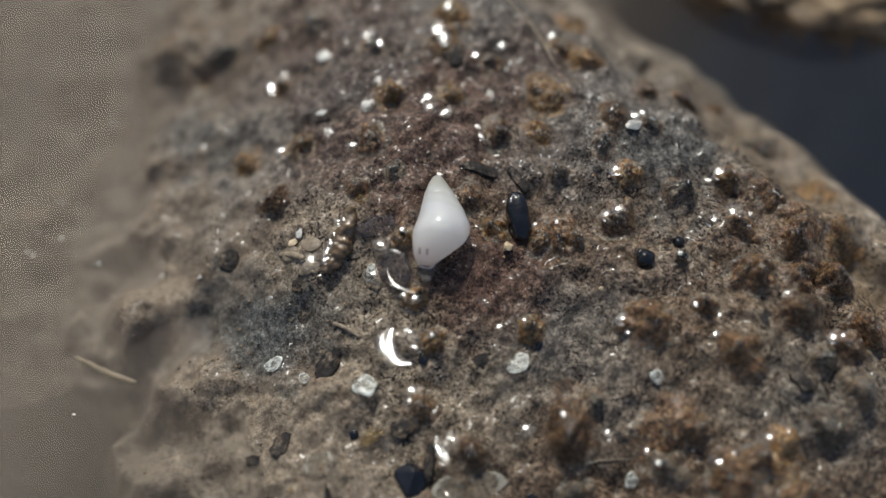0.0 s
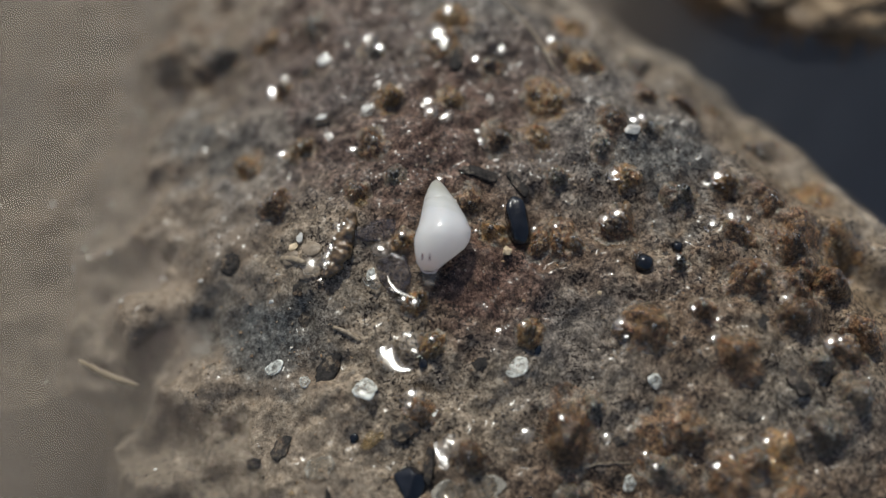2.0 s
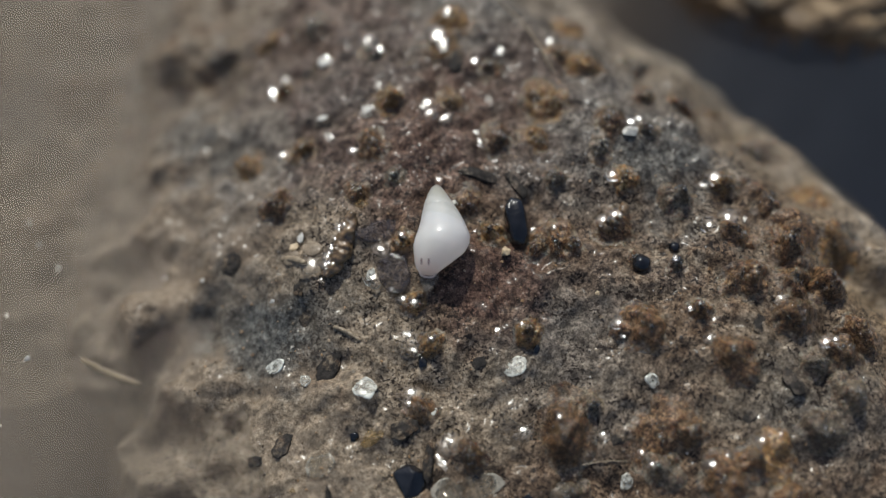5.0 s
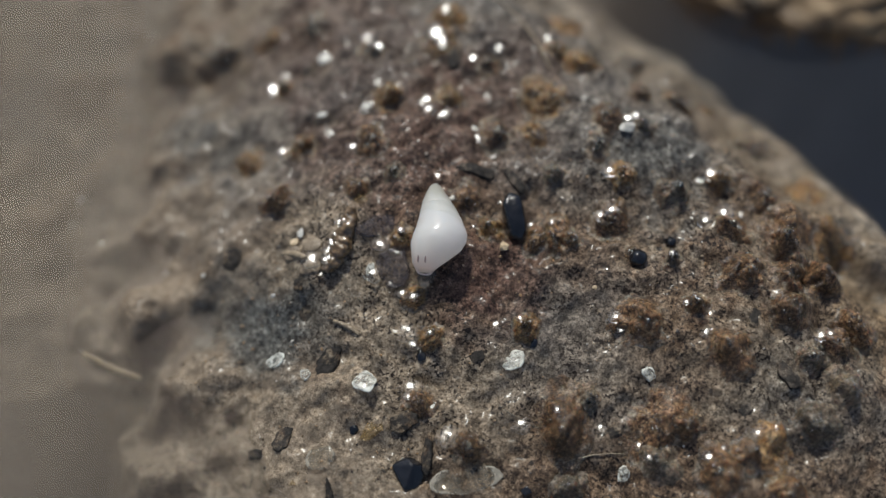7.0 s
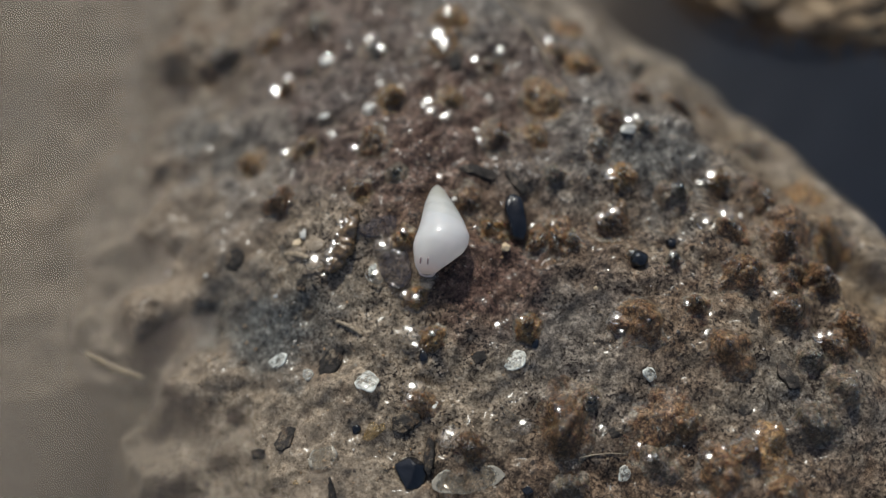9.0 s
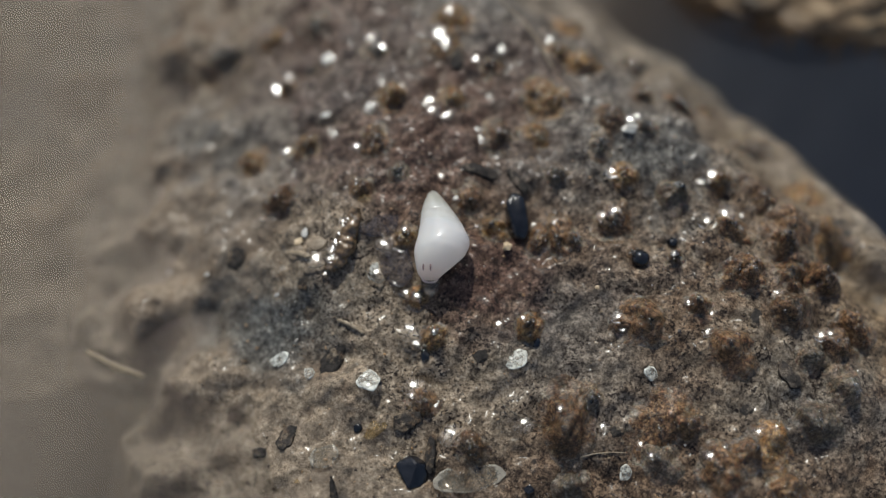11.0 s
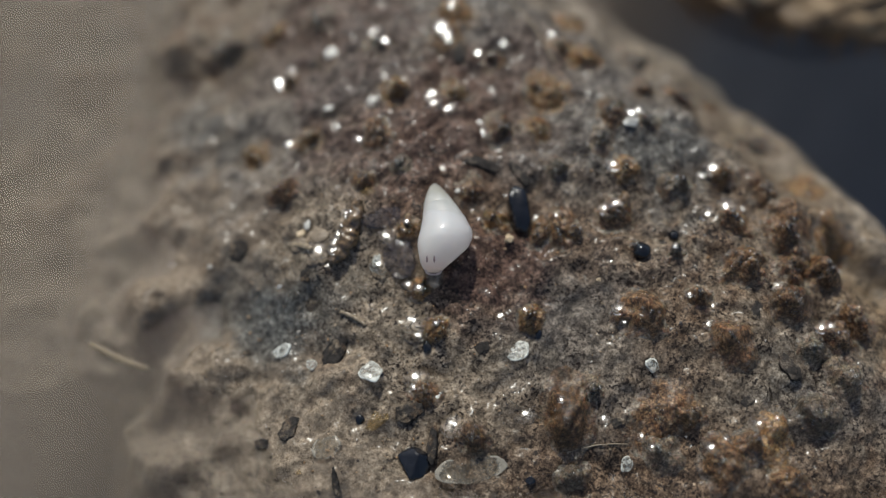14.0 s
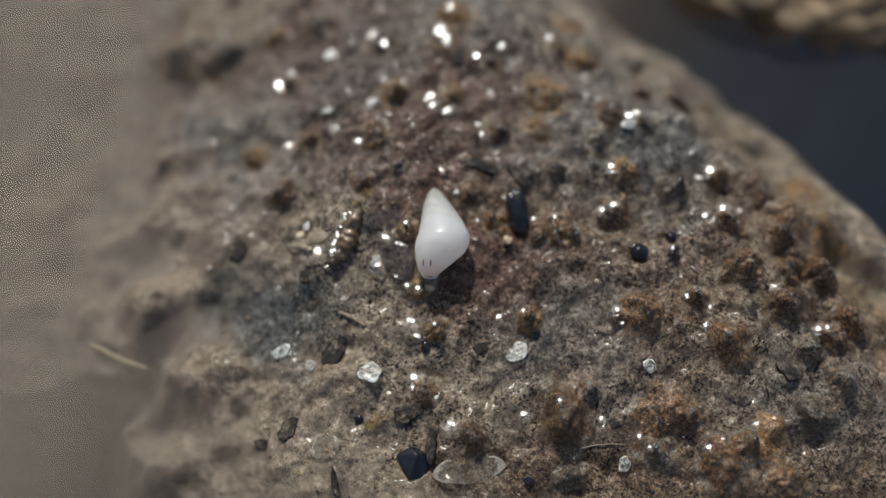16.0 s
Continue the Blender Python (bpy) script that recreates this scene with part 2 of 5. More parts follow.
def shell_material():
    m = Mat("shell")
    m.own_space()
    sep = m.node("ShaderNodeSeparateXYZ")
    m.wire(sep.inputs[0], m.where)
    along = m.math("ADD", m.math("DIVIDE", sep.outputs["Y"], 3.6 * MM), 0.5)
    sway = m.math("MULTIPLY", sep.outputs["X"], 0.06 / MM)
    along = m.math("ADD", along, sway)
    col = m.ramp(along, (0.0, (0.94, 0.72, 0.64)), (0.12, (0.95, 0.85, 0.78)), (0.30, (0.95, 0.90, 0.86)), (0.50, (0.90, 0.885, 0.88)), (0.565, (0.86, 0.86, 0.85)), (0.585, (0.77, 0.775, 0.74)),
                 (0.65, (0.78, 0.78, 0.74)), (0.70, (0.66, 0.66, 0.60)), (0.76, (0.70, 0.70, 0.64)), (0.80, (0.57, 0.57, 0.50)), (0.86, (0.54, 0.53, 0.45)), (1.0, (0.40, 0.37, 0.29)))
    col = m.mix(m.ramp(m.noise(0.6, 3, 0.5), (0.4, 0.0), (0.7, 0.25)), col, (0.80, 0.78, 0.80))
    m.set(Base_Color=col, Roughness=0.36, Subsurface_Weight=1.0, Subsurface_Scale=0.0014, Subsurface_Radius=(1.0, 0.92, 0.88), Coat_Weight=0.6, Coat_Roughness=0.15)
    m.bump((m.noise(0.3, 3, 0.5, 0.02), 0.004))
    # light passes through the thin wall
    through_wall, mix = m.node("ShaderNodeBsdfTranslucent"), m.node("ShaderNodeMixShader")
    m.wire(through_wall.inputs[0], m.mix(0.6, col, (0.97, 0.93, 0.90)))
    m.wire(mix.inputs[0], 0.50)
    m.wire(mix.inputs[1], m.shader.outputs[0])
    m.wire(mix.inputs[2], through_wall.outputs[0])
    m.wire(m.tree.nodes["Material Output"].inputs["Surface"], mix.outputs[0])
    return m.data


def slate_material():
    """Dark stone chips, part covered by the boulder's silt."""
    m = Mat("slate_chip")
    skin = speckled(m)[0]
    col = m.ramp(m.noise(0.2, 4, 0.65), (0.32, (0.014, 0.013, 0.013)), (0.70, (0.055, 0.049, 0.044)))
    col = m.mix(m.ramp(m.noise(0.45, 4, 0.65, 0.02), (0.50, 0.0), (0.62, 0.8)), col, skin)
    m.set(Base_Color=col, Roughness=0.65, Specular_IOR_Level=0.08)
    m.bump((m.noise(0.15, 3, 0.6, 0.02), 0.05))
    return m.data


def clear_material(name, tint, least, most):
    """Nearly clear stuff: most of the light goes straight through, the rest meets a cloudy body."""
    m = Mat(name)
    if name == "flesh":
        m.own_space()
    clear = m.node("ShaderNodeBsdfTransparent")
    clear.inputs[0].default_value = (0.90, 0.88, 0.85, 1)
    mix = m.node("ShaderNodeMixShader")
    m.set(Base_Color=m.ramp(m.noise(0.2, 3), (0.3, tuple(c * 0.7 for c in tint)), (0.7, tint)), Roughness=0.12)
    m.bump((m.noise(0.25, 3, 0.6, 0.03), 0.03))
    body = m.ramp(m.noise(0.18 if name == "quartz" else 0.28, 4, 0.6, 0.02), (0.38, least), (0.64, most))
    if name in ("quartz", "clear_flake"):
        # the bright glassy rim is painted in as a pale, less clear band
        reach, flat = m.node("ShaderNodeVectorMath"), m.node("ShaderNodeVectorMath")
        flat.operation, reach.operation = "MULTIPLY", "LENGTH"
        m.wire(flat.inputs[0], m.node("ShaderNodeTexCoord").outputs["Object"])
        flat.inputs[1].default_value = (1, 1, 0)
        m.wire(reach.inputs[0], flat.outputs[0])
        rim = m.math("ADD", reach.outputs["Value"], m.math("MULTIPLY", m.math("SUBTRACT", m.noise(0.35, 3, 0.6, 0.05), 0.5), 0.9))
        body = m.math("MAXIMUM", body, m.ramp(rim, (0.80, 0.0), (0.98, 0.9 if name == "quartz" else 0.55)))
    m.wire(mix.inputs[0], body)
    m.wire(mix.inputs[1], clear.outputs[0])
    m.wire(mix.inputs[2], m.shader.outputs[0])
    m.wire(m.tree.nodes["Material Output"].inputs["Surface"], mix.outputs[0])
    return m.data


def water_material():
    m = Mat("pool_water")
    clear = m.node("ShaderNodeBsdfTransparent")
    clear.inputs[0].default_value = (0.86, 0.89, 0.93, 1)
    gloss = m.node("ShaderNodeBsdfGlossy")
    gloss.inputs["Roughness"].default_value = 0.04
    fres = m.node("ShaderNodeFresnel")
    fres.inputs["IOR"].default_value = 1.33
    mix = m.node("ShaderNodeMixShader")
    m.wire(mix.inputs[0], fres.outputs[0])
    m.wire(mix.inputs[1], clear.outputs[0])
    m.wire(mix.inputs[2], gloss.outputs[0])
    m.wire(m.tree.nodes["Material Output"].inputs["Surface"], mix.outputs[0])
    return m.data


def murk_material():
    m = Mat("silt_cloud")
    clear = m.node("ShaderNodeBsdfTransparent")
    dust = m.node("ShaderNodeBsdfDiffuse")
    m.wire(dust.inputs[0], m.ramp(m.noise(14, 2, 0.4, 0.05), (0.30, (0.178, 0.150, 0.120)), (0.70, (0.205, 0.171, 0.135))))
    mix = m.node("ShaderNodeMixShader")
    sep = m.node("ShaderNodeSeparateXYZ")
    m.wire(sep.inputs[0], m.where)
    shore = m.math("DIVIDE", m.math("ADD", sep.outputs["X"], 9.8 * MM), -5.5 * MM, True)   # clearer towards the rock
    m.wire(mix.inputs[0], m.math("MULTIPLY", shore, m.ramp(m.noise(18, 2, 0.4), (0.35, 0.22), (0.65, 0.28))))
    m.wire(mix.inputs[1], clear.outputs[0])
    m.wire(mix.inputs[2], dust.outputs[0])
    m.wire(m.tree.nodes["Material Output"].inputs["Surface"], mix.outputs[0])
    return m.data


def bed_material():
    m = Mat("pool_bed")
    sep = m.node("ShaderNodeSeparateXYZ")
    m.wire(sep.inputs[0], m.where)
    n = m.noise(6, 5, 0.6)
    silt = m.ramp(n, (0.3, (0.21, 0.165, 0.125)), (0.7, (0.32, 0.255, 0.195)))
    # blue-grey of the deep water, put into the bed's own colour
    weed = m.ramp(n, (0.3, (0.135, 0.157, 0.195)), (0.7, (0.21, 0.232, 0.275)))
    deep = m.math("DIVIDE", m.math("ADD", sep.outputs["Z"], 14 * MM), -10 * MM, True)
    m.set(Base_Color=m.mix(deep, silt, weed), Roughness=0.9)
    m.bump((m.noise(3, 4, 0.6, 0.02), 0.5))
    return m.data


ROCK = rock_material()
NODULE_BROWN = nodule_material("crust_brown", (0.016, 0.008, 0.004), (0.112, 0.060, 0.028), (0.36, 0.225, 0.115))
NODULE_OCHRE = nodule_material("crust_ochre", (0.032, 0.015, 0.005), (0.200, 0.108, 0.040), (0.50, 0.32, 0.145))
NODULE_GREY = nodule_material("crust_grey", (0.022, 0.016, 0.011), (0.115, 0.086, 0.060), (0.32, 0.255, 0.185))
DARK = clear_material("smoky_flake", (0.085, 0.075, 0.084), 0.25, 0.60)
BLACK = mineral("black_mineral", (0.004, 0.005, 0.007), (0.013, 0.014, 0.019), 0.22, 0.3, 0.15)
SLATE = slate_material()
BUFF = mineral("buff_mineral", (0.30, 0.22, 0.13), (0.58, 0.46, 0.30), 0.5, 0.2, 0.3)
TANSTONE = mineral("tan_stone", (0.14, 0.105, 0.070), (0.30, 0.235, 0.165), 0.6, 0.2, 0.1)
STRAW = mineral("straw", (0.16, 0.12, 0.075), (0.36, 0.29, 0.20), 0.5, 0.15, 0.3)
CHALK = mineral("pale_shell", (0.42, 0.40, 0.36), (0.70, 0.68, 0.62), 0.4, 0.2, 0.5)
QUARTZ = clear_material("quartz", (0.93, 0.94, 0.86), 0.10, 0.62)
AMBER = clear_material("amber_quartz", (0.55, 0.38, 0.17), 0.08, 0.28)
FLAKE = clear_material("clear_flake", (0.52, 0.48, 0.40), 0.06, 0.22)
FILM = water_film_material()
SHELL, FLESH, WATER, MURK, BED = shell_material(), clear_material("flesh", (0.62, 0.56, 0.50), 0.05, 0.16), water_material(), murk_material(), bed_material()
LIP = mineral("shell_lip", (0.84, 0.68, 0.64), (0.93, 0.82, 0.78), 0.3, 0.2, 0.4, 0.004)
EYE = mineral("eye_spot", (0.25, 0.15, 0.14), (0.38, 0.25, 0.235), 0.5, 0.1, 0.2)


# ---- mesh helpers ----
def mesh_of(name, verts, faces, material, smooth=True):
    data = bpy.data.meshes.new(name)
    data.from_pydata([tuple(v) for v in verts], [], [tuple(f) for f in faces])
    data.materials.append(material)
    data.polygons.foreach_set("use_smooth", [smooth] * len(data.polygons))
    data.update()
    return data


def ball(level):
    bm = bmesh.new()
    bmesh.ops.create_icosphere(bm, subdivisions=level, radius=1.0)
    v, f = np.array([p.co[:] for p in bm.verts]), [[p.index for p in q.verts] for q in bm.faces]
    bm.free()
    return v, f


def part(name, data, parent, m=None, label=""):
    ob = new(name, data)
    ob.parent = parent
    if m is not None:
        ob.matrix_basis = m
    return tagged(ob, label)


def sheet_faces(nx, ny):
    i = np.arange(nx * ny).reshape(ny, nx)
    return np.stack([i[:-1, :-1], i[:-1, 1:], i[1:, 1:], i[1:, :-1]], -1).reshape(-1, 4)


def rock_normal(x, y, d=0.35):
    """The slope of the boulder round (x, y), smoothed over d millimetres."""
    n = Vector((float(rock_height(x - d, y) - rock_height(x + d, y)), float(rock_height(x, y - d) - rock_height(x, y + d)), 2 * d))
    return n.normalized()


def seat(x, y, lift=0.0, turn=0.0, lean=1.0):
    """The pose of a thing that sits on the boulder at (x, y) mm, turned about the slope's normal."""
    n = Vector((0, 0, 1)).lerp(rock_normal(x, y), lean).normalized()
    q = Vector((0, 0, 1)).rotation_difference(n).to_matrix().to_4x4()
    z = float(rock_height(x, y)) + lift
    return Matrix.Translation((x * MM, y * MM, z * MM)) @ q @ pose(0, 0, 0, 0, 0, turn)


# ---- the boulder's shape, in millimetres ----
TABLES = np.random.RandomState(7).rand(8, 256, 256)


def grain(x, y, size, seed):
    """Smooth lattice noise from -1 to 1 with lumps of the given size."""
    u, v = np.asarray(x, float) / size + 97.3 * (seed + 1), np.asarray(y, float) / size + 41.7 * (seed + 1)
    i, j = np.floor(u).astype(int), np.floor(v).astype(int)
    a, b = u - i, v - j
    a, b = a * a * (3 - 2 * a), b * b * (3 - 2 * b)
    t = TABLES[seed % 8]
    i0, i1, j0, j1 = i & 255, (i + 1) & 255, j & 255, (j + 1) & 255
    return 2 * ((t[i0, j0] * (1 - a) + t[i1, j0] * a) * (1 - b) + (t[i0, j1] * (1 - a) + t[i1, j1] * a) * b) - 1


def dome(x, y):
    """The boulder without its roughness: a broad back that falls away to the water all round."""
    x, y = np.asarray(x, float), np.asarray(y, float)
    up = lambda v: np.maximum(v, 0)
    left = up(-x - 2.5) ** 2
    s = 0.762 * x + 0.648 * y
    z = 0.20 * up(y) - 0.33 * up(-y) - 0.012 * up(y) ** 2 - 0.095 * left / (1 + 0.012 * left) - 0.077 * up(s - 7.5) ** 2
    z = z - 0.05 * up(-y - 11.0) ** 2
    z = z - 0.5 * up(-x - 11.3) ** 2 * np.clip((-y - 3.0) / 2.5, 0, 1)
    return np.maximum(z, -70.0)


# hollows and swells of the boulder: x, y, radius, height
SWELLS = ((-7.6, -5.3, 0.54, -0.5), (-12.5, 1.3, 0.79, -0.7), (-10.1, 3.2, 0.69, -0.6), (-7.6, 4.8, 0.59, -0.8), (-12.4, -1.6, 0.9, 0.3), (-12.2, -0.4, 0.77, 0.3), (-8.5, -3.9, 0.72, 0.6), (-13.9, -0.9, 0.83, 0.3),
          (-13.8, 2.8, 1.19, 1), (-11.1, 9.6, 0.65, -1), (-12.1, 11.2, 0.78, 0.8), (-3.8, -3.9, 0.49, -0.2), (0.3, -8.2, 0.79, -0.25), (-12.6, -5.8, 0.6, 1.0), (-12.1, -5.1, 0.6, 1.0), (-11, -4.6, 0.6, 0.9),
          (-9.8, -4.3, 0.65, 0.7), (-10.3, -5.6, 0.9, -0.4), (-9.2, -5.3, 0.7, -0.35), (-13.7, -0.6, 0.8, 0.3), (-12, -0.5, 0.8, 0.3), (-11.6, -2, 0.7, 0.3), (-9.7, -6.6, 0.7, 0.7), (-10.7, -7.3, 0.7, 0.8),
          (-11.9, -6.4, 0.8, 0.9), (-10.2, -3.6, 0.7, 0.7), (-11.3, -0.9, 0.9, 0.7), (-10.6, -2.0, 0.7, -0.6), (-8.9, -1.6, 0.6, -0.5), (-9.4, -6.1, 0.8, -0.7), (-8.2, -6.9, 0.6, -0.5), (-9.6, 0.9, 0.8, -0.5))
# grooves and ridges along the far side: from x, y to x, y, half width, height
FURROWS = ((12.8, 1.0, 14.9, 0.3, 0.63, -0.6), (14.9, 0.3, 16.9, -0.4, 0.68, -0.6), (13.2, 2.0, 18.1, 2.5, 0.75, 0.4), (10.7, 2.3, 12.5, 1.6, 0.57, -0.3),
           (11.6, -0.0, 13.7, -1.1, 0.60, -0.3), (8.6, 6.3, 11.0, 5.1, 1.20, -0.2), (6.6, 6.7, 8.4, 6.2, 1.20, -0.2), (13.5, -2.3, 16.1, -3.8, 0.52, -0.3))


def rock_height(x, y):
    """The boulder with lumps, pits and crust."""
    z = dome(x, y) + 0.42 * grain(x, y, 4.2, 0) + 0.26 * grain(x, y, 1.9, 1) * (1 + 0.5 * grain(x, y, 6, 5))
    for cx, cy, r, h in SWELLS:
        wob = 1 + 0.35 * grain(x, y, 0.9, 2)
        z = z + h * np.exp(-((x - cx) ** 2 + (y - cy) ** 2 * 0.8) / (r * wob) ** 2)
    for ax, ay, bx, by, w, h in FURROWS:
        lx, ly = bx - ax, by - ay
        u = np.clip(((x - ax) * lx + (y - ay) * ly) / (lx * lx + ly * ly), 0, 1)
        off = np.hypot(x - ax - u * lx, y - ay - u * ly) + 0.3 * grain(x, y, 1.2, 3)
        z = z + h * np.exp(-(off / w) ** 2)
    pits = np.maximum(grain(x, y, 0.85, 2), 0) ** 2
    z = z - 0.26 * pits + 0.17 * grain(x, y, 0.95, 6) + 0.13 * grain(x, y, 0.55, 3) + 0.06 * grain(x, y, 0.27, 4) + 0.012 * grain(x, y, 0.14, 6)
    flank = np.clip((-np.asarray(x) - 6.5) / 4, 0, 1)
    # the far side falls away in folds that run along its edge
    across, along = 0.762 * np.asarray(x) + 0.648 * np.asarray(y), 0.648 * np.asarray(x) - 0.762 * np.asarray(y)
    edge = np.clip((across - 8.0) / 4, 0, 1)
    z = z + edge * (0.75 * grain(across + 0.5 * grain(x, y, 2.0, 3), 0.24 * along, 1.5, 2) + 0.50 * grain(x, y, 1.5, 5) + 0.16 * grain(across, 0.4 * along, 0.6, 4))
    return z + flank * (0.75 * grain(x, y, 2.6, 7) + 0.35 * grain(x, y, 1.3, 3) + 0.12 * grain(x, y, 0.6, 1))


# ---- the pool ----
def build_pool():
    # bed: shallow silt on one side, a deep dark hole on the other, flat out to the horizon
    far = np.concatenate([-np.geomspace(60, 400000, 10)[::-1], np.linspace(-50, 60, 90), np.geomspace(70, 400000, 10)])
    x, y = np.meshgrid(far, far)
    hole = np.exp(-(np.maximum(np.hypot(x - 38, y - 9) - 22, 0) / 6) ** 2)
    hole = np.maximum(hole, 0.45 * np.exp(-(np.hypot(x + 19, y + 10) / 8) ** 2))
    z = -9.0 - 40 * hole + 0.8 * grain(x, y, 9, 2)
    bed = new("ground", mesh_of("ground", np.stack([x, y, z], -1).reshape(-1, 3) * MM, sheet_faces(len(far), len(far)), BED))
    tagged(bed, "silty brown pool bed dropping into dark deep water", "ground", kind="structure")
    z = WATER_LEVEL + 0.06 * grain(x, y, 11, 1) * (np.hypot(x, y) < 70)
    pool = new("water", mesh_of("water", np.stack([x, y, z], -1).reshape(-1, 3) * MM, sheet_faces(len(far), len(far)), WATER))
    tagged(pool, "still tide-pool water, murky over silt and dark where deep", "water", kind="structure")
    pool.visible_shadow = False
    # stirred-up silt hanging in the shallow water
    gx, gy = np.meshgrid(np.linspace(-60, -3, 40), np.linspace(-40, 60, 60))
    verts, faces = [], []
    for k, down in enumerate((0.25, 0.7, 1.4, 2.4)):
        gz = WATER_LEVEL - down + 0.2 * grain(gx, gy, 8, k)
        faces.append(sheet_faces(40, 60) + len(verts) * gx.size)
        verts.append(np.stack([gx, gy, gz], -1).reshape(-1, 3) * MM)
    cloud = new("silt_cloud", mesh_of("silt_cloud", np.concatenate(verts), np.concatenate(faces), MURK))
    tagged(cloud, "taupe silt cloud hanging in shallow water", "silt", kind="stuff")
    cloud.visible_shadow = False


build_pool()


# ---- the boulder ----
def build_boulder():
    gx = np.concatenate([np.linspace(-26, -17, 40)[:-1], np.linspace(-17, 18, 700), np.linspace(18, 30, 40)[1:]])
    gy = np.concatenate([np.linspace(-24, -12, 40)[:-1], np.linspace(-12, 15, 540), np.linspace(15, 26, 50)[1:]])
    x, y = np.meshgrid(gx, gy)
    verts = np.stack([x, y, rock_height(x, y)], -1).reshape(-1, 3) * MM
    rock = new("boulder", mesh_of("boulder", verts, sheet_faces(len(gx), len(gy)), ROCK))
    return tagged(rock, "wet brown-grey boulder crusted with nodules, rising from a tide pool", "rock")


boulder = build_boulder()


def far_rock():
    """A second rock across the dark water, shaggy with brown weed."""
    v, f = ball(6)
    out = []
    for p in v:
        q = Vector(p)
        r = 1 + 0.14 * noise.noise(q * 1.7) + 0.07 * noise.noise(q * 4) + 0.07 * noise.noise(q * 9) + 0.03 * noise.noise(q * 22)
        out.append((p[0] * 11 * r, p[1] * 8.5 * r, p[2] * 3.0 * r))
    ob = new("far_rock", mesh_of("far_rock", np.array(out) * MM, f, WEED))
    ob.matrix_basis = pose(0.0200, 0.0214, -0.0028, 0, 0, 12)
    rng = random.Random(5)
    verts, faces = [], []
    for _ in range(650):
        a, up = rng.uniform(math.pi * 0.95, math.pi * 2.05), rng.uniform(-0.25, 0.55)
        root = Vector((math.cos(a) * 10.2, math.sin(a) * 7.8, up * 3.0)) * math.sqrt(1 - up * up * 0.6)
        way = Vector((math.cos(a) + rng.uniform(-0.5, 0.5), math.sin(a) + rng.uniform(-0.4, 0.2), rng.uniform(-0.7, 0.1))).normalized()
        side = way.cross(Vector((0, 0, 1))).normalized()
        long, w, first = rng.uniform(0.6, 1.9), rng.uniform(0.07, 0.2), len(verts)
        for k in range(5):
            p = root + way * (long * k / 4) + Vector((0, 0, -0.10 * k * k * long / 4))
            wide = w * (1 - 0.22 * k)
            verts += [p + side * wide, p + Vector((0, 0, wide * 0.5)), p - side * wide, p - Vector((0, 0, wide * 0.5))]
        faces += [[first + 4 * k + j, first + 4 * k + (j + 1) % 4, first + 4 * k + 4 + (j + 1) % 4, first + 4 * k + 4 + j] for k in range(4) for j in range(4)]
        faces.append([first + 16, first + 17, first + 18, first + 19])
    tagged(part("weed", mesh_of("weed", np.array(verts) * MM, faces, WEED), ob, None, "tufts of tan-brown weed"), kind="stuff")
    tagged(ob, "brown weed-covered rock standing in the dark water", "rock")


def weed_material():
    m = Mat("brown_weed")
    n = m.noise(1.6, 5, 0.65)
    m.set(Base_Color=m.ramp(n, (0.36, (0.045, 0.029, 0.015)), (0.50, (0.20, 0.132, 0.070)), (0.66, (0.40, 0.285, 0.165))), Roughness=0.6)
    m.bump((m.noise(0.9, 4, 0.6, 0.02), 0.25))
    return m.data


WEED = weed_material()
far_rock()


# ---- crust nodules on the boulder ----
def noise_at(x, y, seed, size):
    """Lattice noise for one nodule, lumps of the given size in its own units."""
    return grain(x + 11.3 * seed, y - 7.1 * seed, size, seed)


